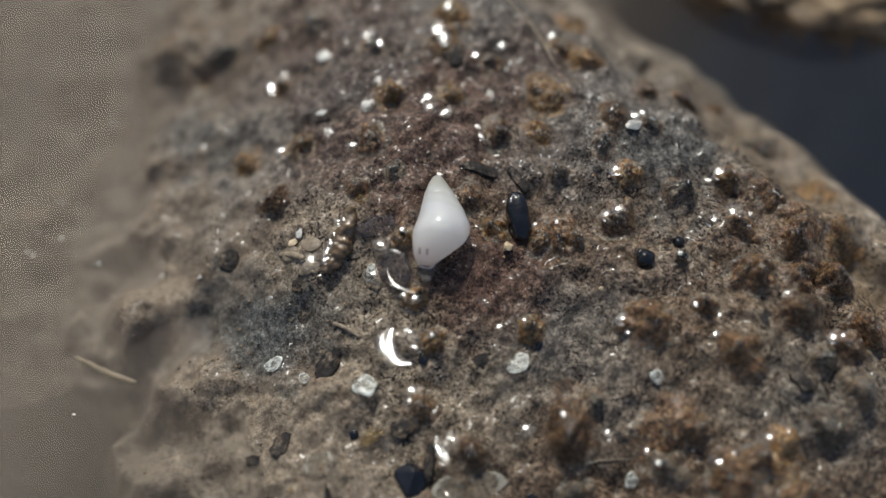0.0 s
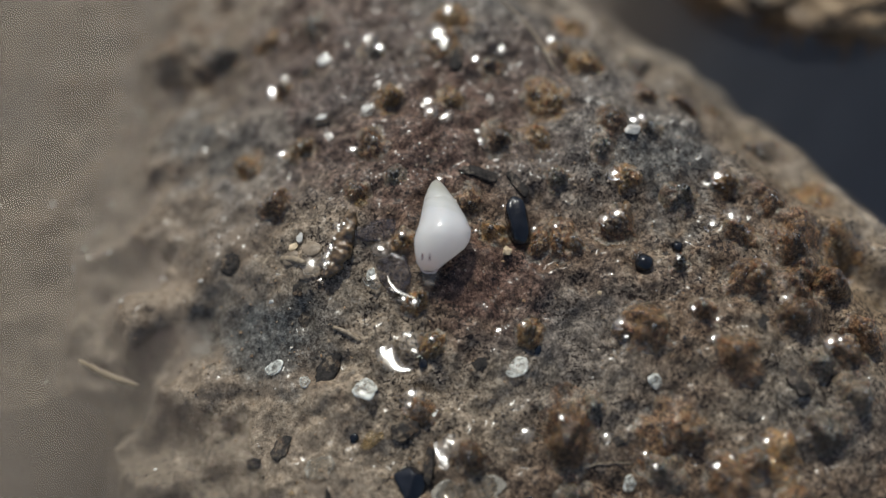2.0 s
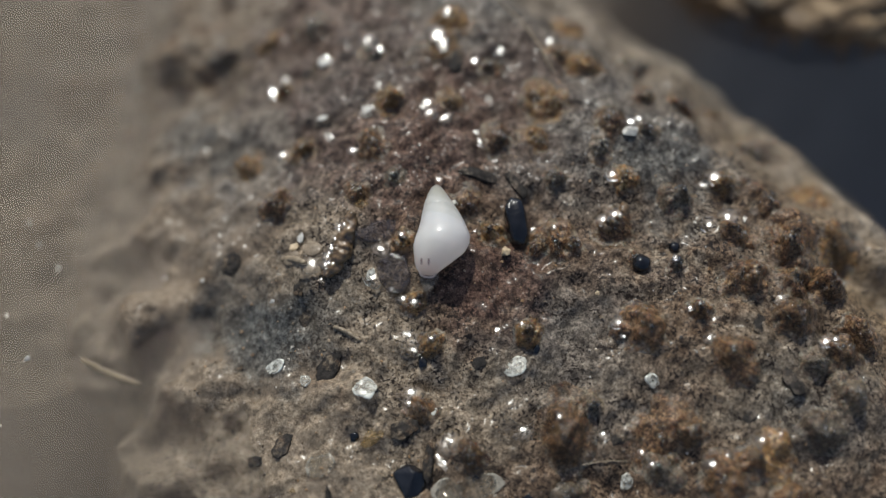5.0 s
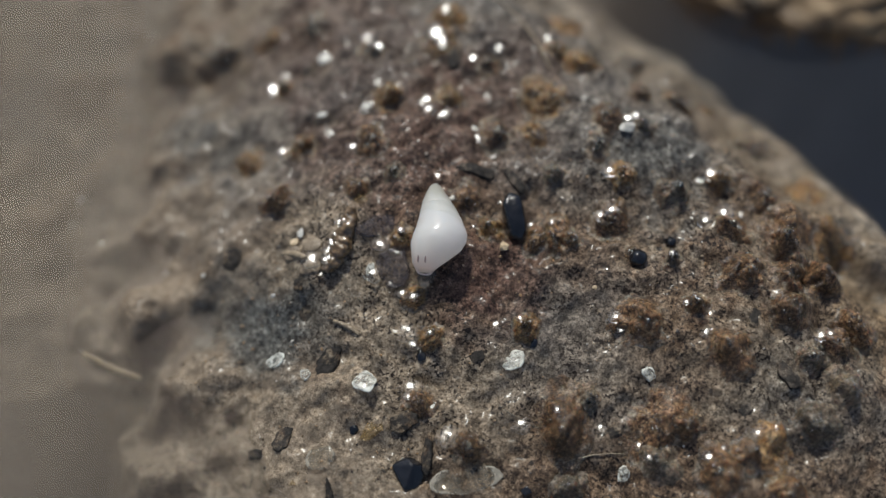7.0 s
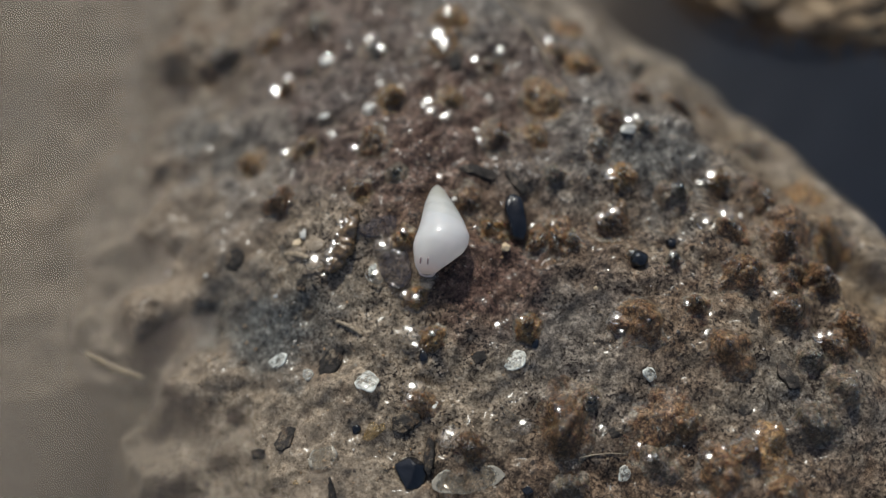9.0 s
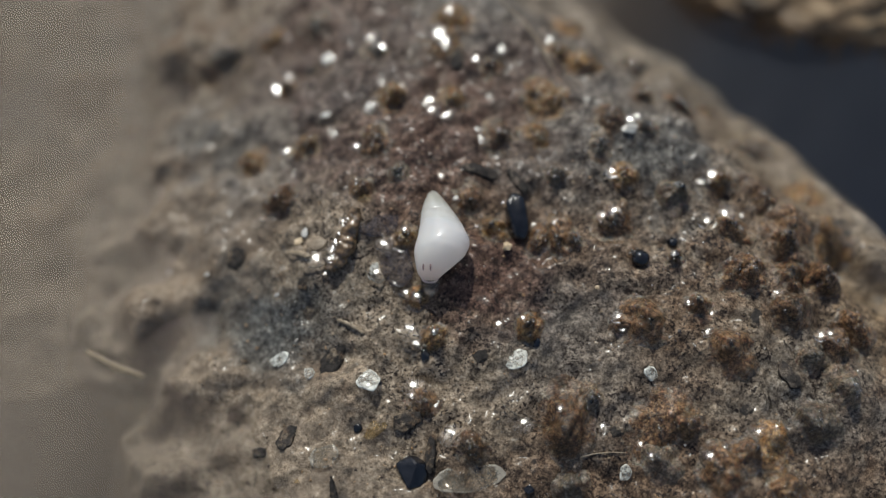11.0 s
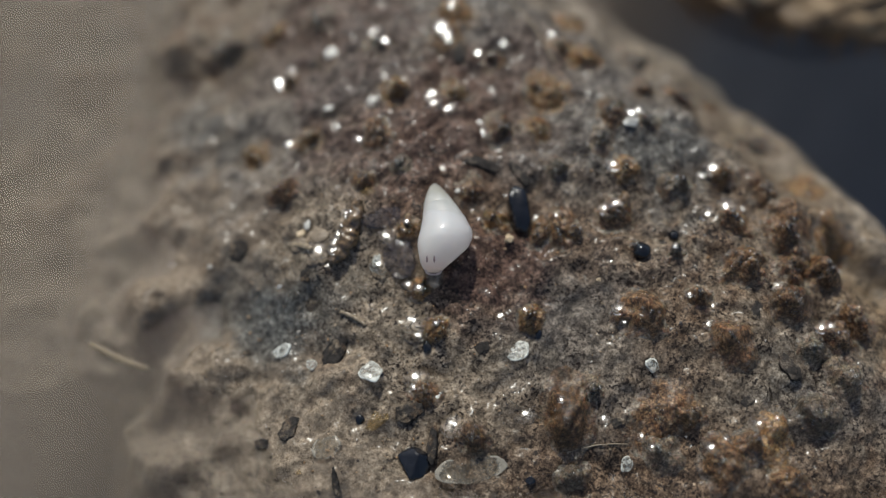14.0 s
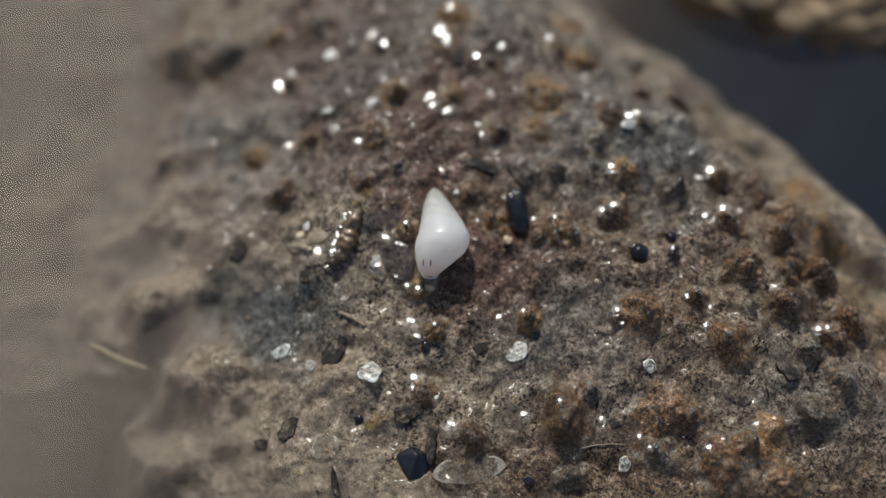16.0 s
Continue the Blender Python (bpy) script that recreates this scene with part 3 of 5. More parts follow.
def nodule_mesh(x, y, r, seed, material, tall, turn, wide):
    """A swelling of the crust: a lumpy bell, draped on the boulder, that runs out flat into its skin."""
    rng = random.Random(seed)
    wide *= rng.uniform(0.85, 1.4)
    rings, spokes = 34, 60
    rho = (1.85 * (np.arange(rings) / (rings - 1.0)) ** 0.8)[:, None]
    a = (2 * np.pi * np.arange(spokes) / spokes)[None, :]
    u, v = rho * np.cos(a), rho * np.sin(a)
    spread = 1 + 0.42 * noise_at(u, v, seed, 1.3) + 0.18 * noise_at(u, v, seed + 1, 0.5)
    h = np.exp(-2.1 * (rho / spread) ** 2.2) * (0.98 + 0.30 * noise_at(u, v, seed + 2, 0.8))
    lumps = 0.20 * noise_at(u, v, seed + 3, 0.42) + 0.11 * noise_at(u, v, seed + 4, 0.2)
    h = h + lumps * np.clip(2.4 * h, 0, 1)
    drop = 0.07 + 0.35 * np.maximum(rho - 1.35, 0)
    c, sn = math.cos(math.radians(turn)), math.sin(math.radians(turn))
    lean = rng.uniform(-0.15, 0.15)
    px, py = (u * c * wide - v * sn + lean * h) * r, (u * sn * wide + v * c - 0.20 * h) * r
    base = float(rock_height(x, y))
    smooth = sum(rock_height(x + px + ox, y + py + oy) for ox, oy in ((0, 0), (0.12, 0), (-0.12, 0), (0, 0.12), (0, -0.12))) / 5
    pz = smooth - base + r * tall * (h - drop)
    verts = np.stack([px, py, pz], -1).reshape(-1, 3)
    k = np.arange(rings * spokes).reshape(rings, spokes)
    n = np.roll(k, -1, axis=1)
    faces = np.stack([k[:-1], k[1:], n[1:], n[:-1]], -1).reshape(-1, 4)[spokes:].tolist() + [list(range(spokes, 2 * spokes))]
    height = h.reshape(-1).tolist()
    # small beads of water added on the top to make its cluster of glints
    cap, capf = ball(2)
    crust = len(faces)
    high = np.flatnonzero(h.reshape(-1) > 0.5)
    out = verts.tolist()
    for _ in range(22 if len(high) else 0):
        at, w, stretch, first = verts[high[rng.randrange(len(high))]], rng.uniform(0.04, 0.095), rng.uniform(0.8, 1.3), len(out)
        out += [(at[0] + q[0] * w * stretch, at[1] + q[1] * w, at[2] + q[2] * w * 0.6) for q in cap]
        height += [1.0] * len(cap)
        faces += [[i + first for i in q] for q in capf]
    CRUST_TOPS.append(verts + np.array((x, y, base)))
    data = mesh_of("nodule", np.array(out) * MM, faces, material)
    data.materials.append(FILM)
    data.polygons.foreach_set("material_index", [0] * crust + [1] * (len(faces) - crust))
    # how far the crust has grown over the skin
    rise = data.uv_layers.new(name="rise")
    loops = np.zeros(len(data.loops), int)
    data.loops.foreach_get("vertex_index", loops)
    rise.data.foreach_set("uv", np.stack([np.array(height)[loops], np.zeros(len(loops))], -1).reshape(-1))
    return data


GROWN = []      # place and half width of every nodule
CRUST_TOPS = []      # the points of every nodule and tube, for what sits on them


def crust_top(x, y):
    """The height of the boulder or of the nodule that covers it at (x, y)."""
    z = float(rock_height(x, y))
    for p in CRUST_TOPS:
        if abs(p[0, 0] - x) + abs(p[0, 1] - y) < 3.2:
            near = (p[:, 0] - x) ** 2 + (p[:, 1] - y) ** 2 < 0.007
            if near.any():
                z = max(z, float(np.max(p[near, 2])))
    return z


CRUSTS = {"b": NODULE_BROWN, "o": NODULE_OCHRE, "g": NODULE_GREY}


def nodule(x, y, r, kind="b", tall=1.18, turn=0.0, wide=1.0):
    """A crust nodule r mm across the half, grown on the boulder."""
    GROWN.append((x, y, r))
    seed = int(abs(x * 31 + y * 17) * 7) % 97
    tall = tall * min(1.0, 0.8 / r) ** 0.4
    return part("nodule", nodule_mesh(x, y, r, seed, CRUSTS[kind], tall, turn + seed * 67, wide), boulder, Matrix.Translation((x * MM, y * MM, float(rock_height(x, y)) * MM)))


# nodules: x, y, half width
nodule(-1.42, 0.41, 0.42, "o")
nodule(1.78, 0.97, 0.53, "o")
nodule(4.24, 0.55, 0.62, "b")
nodule(6.35, 1.12, 0.6, "b")
nodule(-0.33, -2.98, 0.5, "o")
nodule(3.02, -2.69, 0.52, "o")
nodule(-0.87, -1.57, 0.37, "o")
nodule(-0.80, -5.09, 0.58, "b")
nodule(0.97, -6.69, 0.58, "b")
nodule(4.25, -5.95, 0.91, "b")
nodule(7.67, -5.96, 1.13, "b", tall=0.6)
nodule(7.37, -2.75, 0.92, "b")
nodule(9.20, -2.04, 0.59, "b")
nodule(10.15, -3.70, 0.89, "b")
nodule(7.56, -7.13, 0.76, "g")
nodule(9.82, -7.77, 0.75, "b")
nodule(11.62, -6.73, 0.96, "o", tall=0.6)
nodule(12.52, -2.17, 0.7, "b")
nodule(14.28, -3.13, 0.9, "b")
nodule(10.74, 0.88, 0.74, "b")
nodule(10.47, 3.07, 0.62, "o", tall=0.9)
nodule(8.50, -0.25, 0.43, "g")
nodule(6.72, 2.78, 0.49, "o", tall=0.9)
nodule(-5.41, 4.90, 0.57, "o", tall=0.9)
nodule(-2.50, 4.27, 0.59, "b", tall=0.9)
nodule(-2.07, 6.34, 0.59, "o", tall=0.9)
nodule(0.35, 6.37, 0.62, "o", tall=0.9)
nodule(3.79, 6.49, 0.71, "o", tall=0.9)
nodule(2.14, 4.82, 0.62, "b", tall=0.9)
nodule(3.67, 4.74, 0.50, "o", tall=0.9)
nodule(-6.29, 7.94, 0.45, "o", tall=0.9)
nodule(-0.05, 9.03, 0.53, "o", tall=0.9)
nodule(-2.75, 8.70, 0.44, "g", tall=0.9)
nodule(6.49, 5.26, 0.42, "b", tall=0.9)
nodule(7.73, 5.03, 0.47, "g", tall=0.9)
nodule(11.17, -0.84, 0.65, "b")
nodule(12.91, -0.74, 0.7, "b")
nodule(-7.69, 5.11, 0.53, "o", tall=0.9)
nodule(-6.33, 2.47, 0.61, "b")
nodule(0.94, 2.05, 0.55, "b", tall=0.5)
nodule(0.37, 10.33, 0.62, "o", tall=0.9)
nodule(5.14, 11.30, 0.66, "o", tall=0.9)
nodule(12.79, 0.59, 0.8, "b")
nodule(14.16, -0.75, 0.8, "b")
nodule(15.14, -2.31, 0.81, "b")
nodule(13.29, -3.77, 0.66, "g")
nodule(8.86, 2.32, 0.61, "g")
nodule(4.56, 8.83, 0.53, "o", tall=0.9)
nodule(1.93, 7.93, 0.52, "b", tall=0.9)
nodule(-5.21, 10.45, 0.55, "g", tall=0.9)
nodule(-7.24, 10.68, 0.55, "o", tall=0.9)
nodule(-9.36, 10.93, 0.62, "g", tall=0.9)
nodule(5.93, 4.07, 0.46, "g", tall=0.9)
nodule(7.03, -0.11, 0.3, "b")
nodule(3.51, 0.56, 0.42, "b")
nodule(4.76, 0.44, 0.47, "b")
nodule(14.59, -4.92, 0.67, "g")
nodule(5.24, -5.17, 0.54, "g")
nodule(8.73, -6.13, 0.54, "b")
nodule(10.91, -7.13, 0.59, "b")
nodule(-3.06, 2.38, 0.47, "b")
nodule(-1.78, 2.87, 0.38, "g", tall=0.9)
nodule(4.20, 3.06, 0.49, "g", tall=0.9)
nodule(13.35, -6.00, 0.66, "g")
nodule(4.58, -7.95, 0.54, "g")
nodule(12.28, -8.42, 0.77, "b")
nodule(9.51, 7.19, 0.70, "b", tall=0.75)
nodule(6.33, 5.12, 0.53, "b", tall=0.75)
nodule(7.95, 7.18, 0.62, "b", tall=0.75)
nodule(11.21, 8.35, 0.70, "o", tall=0.75)
nodule(5.61, 8.38, 0.70, "o", tall=0.75)
nodule(12.77, 6.30, 0.79, "g", tall=0.75)
nodule(12.12, 2.55, 0.70, "b", tall=0.75)
nodule(13.00, 1.11, 0.85, "b", tall=0.8)
nodule(14.86, 1.17, 0.90, "o", tall=0.8)
nodule(8.05, 9.92, 0.62, "g", tall=0.75)
nodule(14.57, 3.96, 0.79, "o", tall=0.75)
nodule(10.84, -0.83, 0.60, "b", tall=0.8)
nodule(4.29, 6.25, 0.53, "o", tall=0.75)


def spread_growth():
    """Masks: brown growth round the nodules, silt settled on the calm side, a paler tone over the far edge."""
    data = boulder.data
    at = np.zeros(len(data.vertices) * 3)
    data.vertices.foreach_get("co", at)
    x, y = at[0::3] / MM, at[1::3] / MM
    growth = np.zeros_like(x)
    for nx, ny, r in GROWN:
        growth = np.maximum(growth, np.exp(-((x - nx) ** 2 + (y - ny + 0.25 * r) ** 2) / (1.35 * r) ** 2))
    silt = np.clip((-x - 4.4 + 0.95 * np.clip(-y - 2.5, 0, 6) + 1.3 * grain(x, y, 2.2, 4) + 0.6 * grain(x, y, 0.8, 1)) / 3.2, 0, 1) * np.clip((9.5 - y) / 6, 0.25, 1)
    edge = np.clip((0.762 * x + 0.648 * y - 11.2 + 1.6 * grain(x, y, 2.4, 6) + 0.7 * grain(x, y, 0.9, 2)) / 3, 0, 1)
    loops = np.zeros(len(data.loops), int)
    data.loops.foreach_get("vertex_index", loops)
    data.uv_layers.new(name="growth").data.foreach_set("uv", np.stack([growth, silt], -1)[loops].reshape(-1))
    data.uv_layers.new(name="edge").data.foreach_set("uv", np.stack([edge, edge], -1)[loops].reshape(-1))


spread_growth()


# ---- loose grains and pebbles ----
def facet_mesh(seed, material, points=13, bevel=0.10):
    """A broken, faceted grain of unit half size with slightly worn edges."""
    rng = random.Random(seed)
    bm = bmesh.new()
    for _ in range(points):
        v = Vector((rng.gauss(0, 1), rng.gauss(0, 1), rng.gauss(0, 1))).normalized()
        bm.verts.new(v * rng.uniform(0.86, 1.05))
    bmesh.ops.convex_hull(bm, input=bm.verts)
    loose = [v for v in bm.verts if not v.link_faces]
    bmesh.ops.delete(bm, geom=loose, context="VERTS")
    bmesh.ops.bevel(bm, geom=bm.edges[:], offset=bevel, segments=2, affect="EDGES", profile=0.6, clamp_overlap=True)
    data = bpy.data.meshes.new("grain")
    bm.to_mesh(data)
    bm.free()
    data.materials.append(material)
    return data


def round_mesh(seed, material):
    v, f = ball(3)
    out = [tuple(c * (1 + 0.16 * noise.noise(Vector(p) * 1.3 + Vector((seed, 2 * seed, 0))) + 0.05 * noise.noise(Vector(p) * 4)) for c in p) for p in v]
    return mesh_of("grain", np.array(out), f, material)


def bar_mesh(seed, material):
    """A rounded bar, a little waisted and chipped, of unit half size."""
    v, f = ball(4)
    out = []
    for p in v:
        q = Vector([math.copysign(abs(c) ** 0.66, c) for c in p])
        q.y *= 1 - 0.16 * q.x * q.x + 0.06 * q.x
        k = 1 + 0.09 * noise.noise(q * 1.8 + Vector((seed, 0, seed))) + 0.03 * noise.noise(q * 5)
        out.append((q.x * k * 0.9, q.y * k * 0.9, q.z * k * 0.9))
    return mesh_of("grain", np.array(out), f, material)


def chip_mesh(seed, material):
    """A flat stone chip with a ragged outline, of unit half size."""
    v, f = ball(4)
    out = []
    for p in v:
        q = Vector([math.copysign(abs(c) ** 0.7, c) for c in p])
        flat = Vector((q.x, q.y, 0)) * 1.5 + Vector((seed * 3.1, seed * 1.7, 0))
        k = 0.95 + 0.30 * noise.noise(flat) + 0.14 * noise.noise(flat * 3.2)
        out.append((q.x * k, q.y * k, q.z * (1 + 0.25 * noise.noise(flat * 2 + Vector((0, 0, 5))))))
    return mesh_of("grain", np.array(out), f, material)


def flake_mesh(seed, material):
    """A flat flake with a worn outline and gently dented faces, of unit half size."""
    v, f = ball(4)
    out = []
    for p in v:
        q = Vector([math.copysign(abs(c) ** 0.75, c) for c in p])
        flat = Vector((q.x, q.y, 0)) + Vector((seed * 3.1, seed * 1.7, 0))
        k = 0.95 + 0.22 * noise.noise(flat) + 0.07 * noise.noise(flat * 3.5)
        out.append((q.x * k, q.y * k, q.z * (1 + 0.3 * noise.noise(flat * 1.6 + Vector((0, 0, 5))) + 0.25 * noise.noise(flat * 4.5))))
    return mesh_of("grain", np.array(out), f, material)


SHAPES = {
    "black": [facet_mesh(s, BLACK) for s in (1, 2, 3)], "slate": [chip_mesh(s, SLATE) for s in (4, 5, 6)],
    "buff": [facet_mesh(s, BUFF) for s in (7, 8)], "chalk": [facet_mesh(s, CHALK) for s in (9, 10, 11)],
    "quartz": [flake_mesh(s, QUARTZ) for s in (12, 13, 14)], "amber": [facet_mesh(s, AMBER, 16) for s in (15, 16)],
    "tan": [round_mesh(s, TANSTONE) for s in (21, 22)],
    "dark": [round_mesh(s, DARK) for s in (9, 10)],
    "flake": [flake_mesh(s, FLAKE) for s in (24, 25)],
    "bead": [round_mesh(s, BLACK) for s in (17, 18)], "bar": [bar_mesh(19, BLACK), bar_mesh(20, BLACK)], "slab": [chip_mesh(7, SLATE), chip_mesh(8, SLATE)],
}
WORDS = {
    "black": ("black_pebble", "shiny black faceted sand grain on the wet rock", "pebble"), "slate": ("slate_chip", "dark slate-grey stone chip bedded in silt", "stone chip"),
    "buff": ("sand_grain", "small buff-yellow sand grain on the wet rock", "sand grain"), "chalk": ("shell_fragment", "pale chalky shell fragment on the wet rock", "shell fragment"),
    "quartz": ("quartz_grain", "clear glassy quartz grain lying on the silt", "quartz grain"), "amber": ("quartz_grain", "amber-tinted glassy quartz grain on the silt", "quartz grain"),
    "bead": ("black_pebble", "round polished black pebble on the wet rock", "pebble"), "bar": ("black_pebble", "oblong glossy black pebble leaning on the crust", "pebble"),
    "tan": ("pebble", "dull tan pebble half sunk in silt", "pebble"),
    "dark": ("dark_flake", "dark smooth flake lying flat in the wet crust", "flake"),
    "flake": ("clear_flake", "thin cloudy transparent flake lying on the silt", "flake"),
    "slab": ("slate_chip", "long dark slate sliver bedded in silt", "stone chip"),
}


def pebble(kind, x, y, a, b, turn=0.0, thick=0.6, sink=0.25, label="", tip=None):
    """A loose grain with half sizes a (along), b (across) and thick * b (up), in mm."""
    shapes, (name, words, category) = SHAPES[kind], WORDS[kind]
    k = int(abs(x * 13 + y * 29) * 5) % len(shapes)
    ob = new(name, shapes[k])
    c = thick * min(a, b)
    at = seat(x, y, c * (1 - 2 * sink), turn, 0.8)
    if tip:
        at = pose(x * MM, y * MM, at.translation.z, *tip, 0) @ pose(0, 0, 0, 0, 0, turn)
    ob.matrix_basis = at @ Matrix.Diagonal((a * MM, b * MM, c * MM, 1))
    return tagged(ob, label or words, category, "loose grains on the rock")


def tube_mesh(name, points, radii, material, sides=10, flat=1.0):
    """A round rod through the points (mm) with closed, tapered ends."""
    pts = [Vector(p) for p in points]
    verts, faces = [], []
    for i, (p, r) in enumerate(zip(pts, radii)):
        along = (pts[min(i + 1, len(pts) - 1)] - pts[max(i - 1, 0)]).normalized()
        side = along.cross(Vector((0, 0, 1))).normalized()
        up = side.cross(along)
        for k in range(sides):
            a = 2 * math.pi * k / sides
            verts.append((p + side * (r * math.cos(a)) + up * (r * flat * math.sin(a))) * MM)
    for i in range(len(pts) - 1):
        for k in range(sides):
            a, b = i * sides + k, i * sides + (k + 1) % sides
            faces.append((a, b, b + sides, a + sides))
    faces.append(tuple(range(sides))[::-1])
    faces.append(tuple(range((len(pts) - 1) * sides, len(pts) * sides)))
    return mesh_of(name, verts, faces, material)


def stick(name, x, y, length, r, turn, material, label, category, bend=0.05, lift=0.0, taper=0.5, pitch=0.0):
    """A thin bent stalk lying on the boulder."""
    n = 14
    pts = [((i / (n - 1) - 0.5) * length, bend * length * math.cos(math.pi * (i / (n - 1) - 0.5)), 0.02 * math.sin(i * 1.7)) for i in range(n)]
    radii = [r * (taper + (1 - taper) * math.sin(math.pi * (0.12 + 0.76 * i / (n - 1)))) * (1 + 0.12 * math.sin(i * 2.3)) for i in range(n)]
    ob = new(name, tube_mesh(name, pts, radii, material))
    ob.matrix_basis = seat(x, y, r * 0.6 + lift, turn) @ pose(0, 0, 0, 0, pitch, 0)
    return tagged(ob, label, category)


TUBE = mineral("tube_crust", (0.040, 0.022, 0.009), (0.30, 0.19, 0.090), 0.3, 0.22, 1.0, 0.05)


def worm_tube(x, y, length, r, turn):
    """A knobbly crusted tube lying on the boulder, thicker in the middle."""
    n, sides = 60, 20
    verts, faces = [], []
    for i in range(n):
        u = i / (n - 1)
        mid = Vector(((u - 0.5) * length, 0.10 * length * math.sin(2.6 * u), 0))
        for k in range(sides):
            a = 2 * math.pi * k / sides
            w = r * (0.35 + 0.65 * math.sin(math.pi * (0.06 + 0.88 * u)) ** 0.6)
            p = mid + Vector((0, math.cos(a) * w, math.sin(a) * w))
            d = noise.voronoi(p * (1.3 / r) + Vector((x, y, 0)))[0][0]
            p = mid + (p - mid) * (1.10 - 0.45 * min(d, 0.9) + 0.45 * noise.noise(p * (0.8 / r) + Vector((0, y, x))) + 0.12 * noise.noise(p * (3 / r)))
            verts.append(p * MM)
    for i in range(n - 1):
        for k in range(sides):
            a, b = i * sides + k, i * sides + (k + 1) % sides
            faces.append((a, b, b + sides, a + sides))
    faces.append(tuple(range(sides))[::-1])
    faces.append(tuple(range((n - 1) * sides, n * sides)))
    ob = new("worm_tube", mesh_of("worm_tube", verts, faces, TUBE))
    ob.matrix_basis = seat(x, y, 0.5 * r, turn)
    CRUST_TOPS.append(np.array([(ob.matrix_basis @ v) / MM for v in verts]))
    return tagged(ob, "knobbly brown crusted worm tube glistening on the rock", "worm tube")


# ---- sun glints, built as water beads and films ----
def bead_mesh(seed):
    """A bead with an uneven outline and a gently dented top, of unit half size."""
    v, f = ball(4)
    out = []
    for p in v:
        q = Vector(p) + Vector((seed * 2.3, seed * 4.1, 0))
        flat = Vector((p[0], p[1], 0)) * 1.6 + Vector((seed * 3.1, seed, 0))
        k = 1 + 0.20 * noise.noise(flat)
        out.append((p[0] * k, p[1] * k, p[2] * (1 + 0.10 * noise.noise(q * 1.6))))
    return mesh_of("glint_bead", np.array(out), f, FILM)


BEADS = [bead_mesh(s) for s in range(5)]


def droplet(x, y, r, tip_x=0.0, tip_y=0.0, deep=0.22, long=1.0, turn=0.0):
    """Flat bead of clear water, half width r mm, leaned to place a sun glint."""
    ob = new("glint_bead", BEADS[int(abs(x * 23 + y * 11) * 7) % 5])
    z = crust_top(x, y) + 0.3 * r * deep
    ob.matrix_basis = pose(x * MM, y * MM, z * MM, tip_x, tip_y, 0) @ pose(0, 0, 0, 0, 0, turn) @ Matrix.Diagonal((r * long * MM, r * MM, r * deep * MM, 1))
    return tagged(ob, "clear water bead added to place a sun glint", "water bead", "water beads")


def crescent(name, points, width, label):
    """A crescent-shaped sun glint, given its shape by an added arc of water."""
    pts = [Vector(p) for p in points]
    fine = []
    n = 24
    for i in range(n):
        t = i / (n - 1) * (len(pts) - 1)
        k = min(int(t), len(pts) - 2)
        p = [pts[max(k - 1, 0)], pts[k], pts[k + 1], pts[min(k + 2, len(pts) - 1)]]
        u = t - k
        fine.append(0.5 * (2 * p[1] + (p[2] - p[0]) * u + (2 * p[0] - 5 * p[1] + 4 * p[2] - p[3]) * u * u + (3 * p[1] - p[0] - 3 * p[2] + p[3]) * u ** 3))
    radii = [width * max(0.06, math.sin(math.pi * (i / (n - 1)) ** 1.4)) for i in range(n)]
    ob = new(name, tube_mesh(name, fine, radii, FILM, 20, 0.13))
    return tagged(ob, label, "water film")


# ---- the snail ----
def shell_mesh(length=3.38, radius=1.02):
    """A smooth conical shell with a swollen last whorl and a shallow spiral suture; the tip points to +y."""
    rows, cols = 120, 72
    stops = np.array([0, 0.012, 0.035, 0.14, 0.26, 0.42, 0.59, 0.67, 0.76, 0.88, 0.95, 0.985, 1.0])
    sizes = np.array([0.03, 0.12, 0.20, 0.39, 0.57, 0.76, 0.93, 0.96, 0.91, 0.66, 0.48, 0.38, 0.29])
    drift = np.array([0, 0, 0.01, 0.08, 0.18, 0.33, 0.42, 0.38, 0.30, 0.12, 0.0, -0.03, -0.03])
    soft = lambda s, v: sum(float(np.interp(min(1, max(0, s + d)), stops, v)) for d in (-0.02, -0.01, 0, 0.01, 0.02)) / 5
    verts, faces = [], []
    for i in range(rows):
        s = i / (rows - 1)
        base, shift = soft(s, sizes), soft(s, drift)
        bend = 0.34 * max(0.0, (s - 0.72) / 0.28) ** 2      # the mouth turns down to the rock
        for k in range(cols):
            a = 2 * math.pi * k / cols
            turns = 7.2 * s ** 0.62 - k / cols          # whorls are wound ever wider
            seam = abs((turns % 1.0) - 0.5) * 2           # 1 on the seam
            cut = max(0.0, (seam - 0.80) / 0.20) * max(0.0, min(1.0, (0.48 - s) / 0.12)) * 0.034
            swell = (1 - seam) * 0.014 * max(0.0, min(1.0, (0.48 - s) / 0.12))
            r = radius * base * (1 - cut + swell)
            verts.append(((r * math.cos(a) + shift * radius) * MM, (length / 2 - s * length) * MM, (r * 0.86 * math.sin(a) - bend) * MM))
    for i in range(rows - 1):
        for k in range(cols):
            a, b = i * cols + k, i * cols + (k + 1) % cols
            faces.append((a, a + cols, b + cols, b))
    faces.append(tuple(range(cols)))
    faces.append(tuple(range((rows - 1) * cols, rows * cols))[::-1])
    return mesh_of("shell", verts, faces, SHELL)


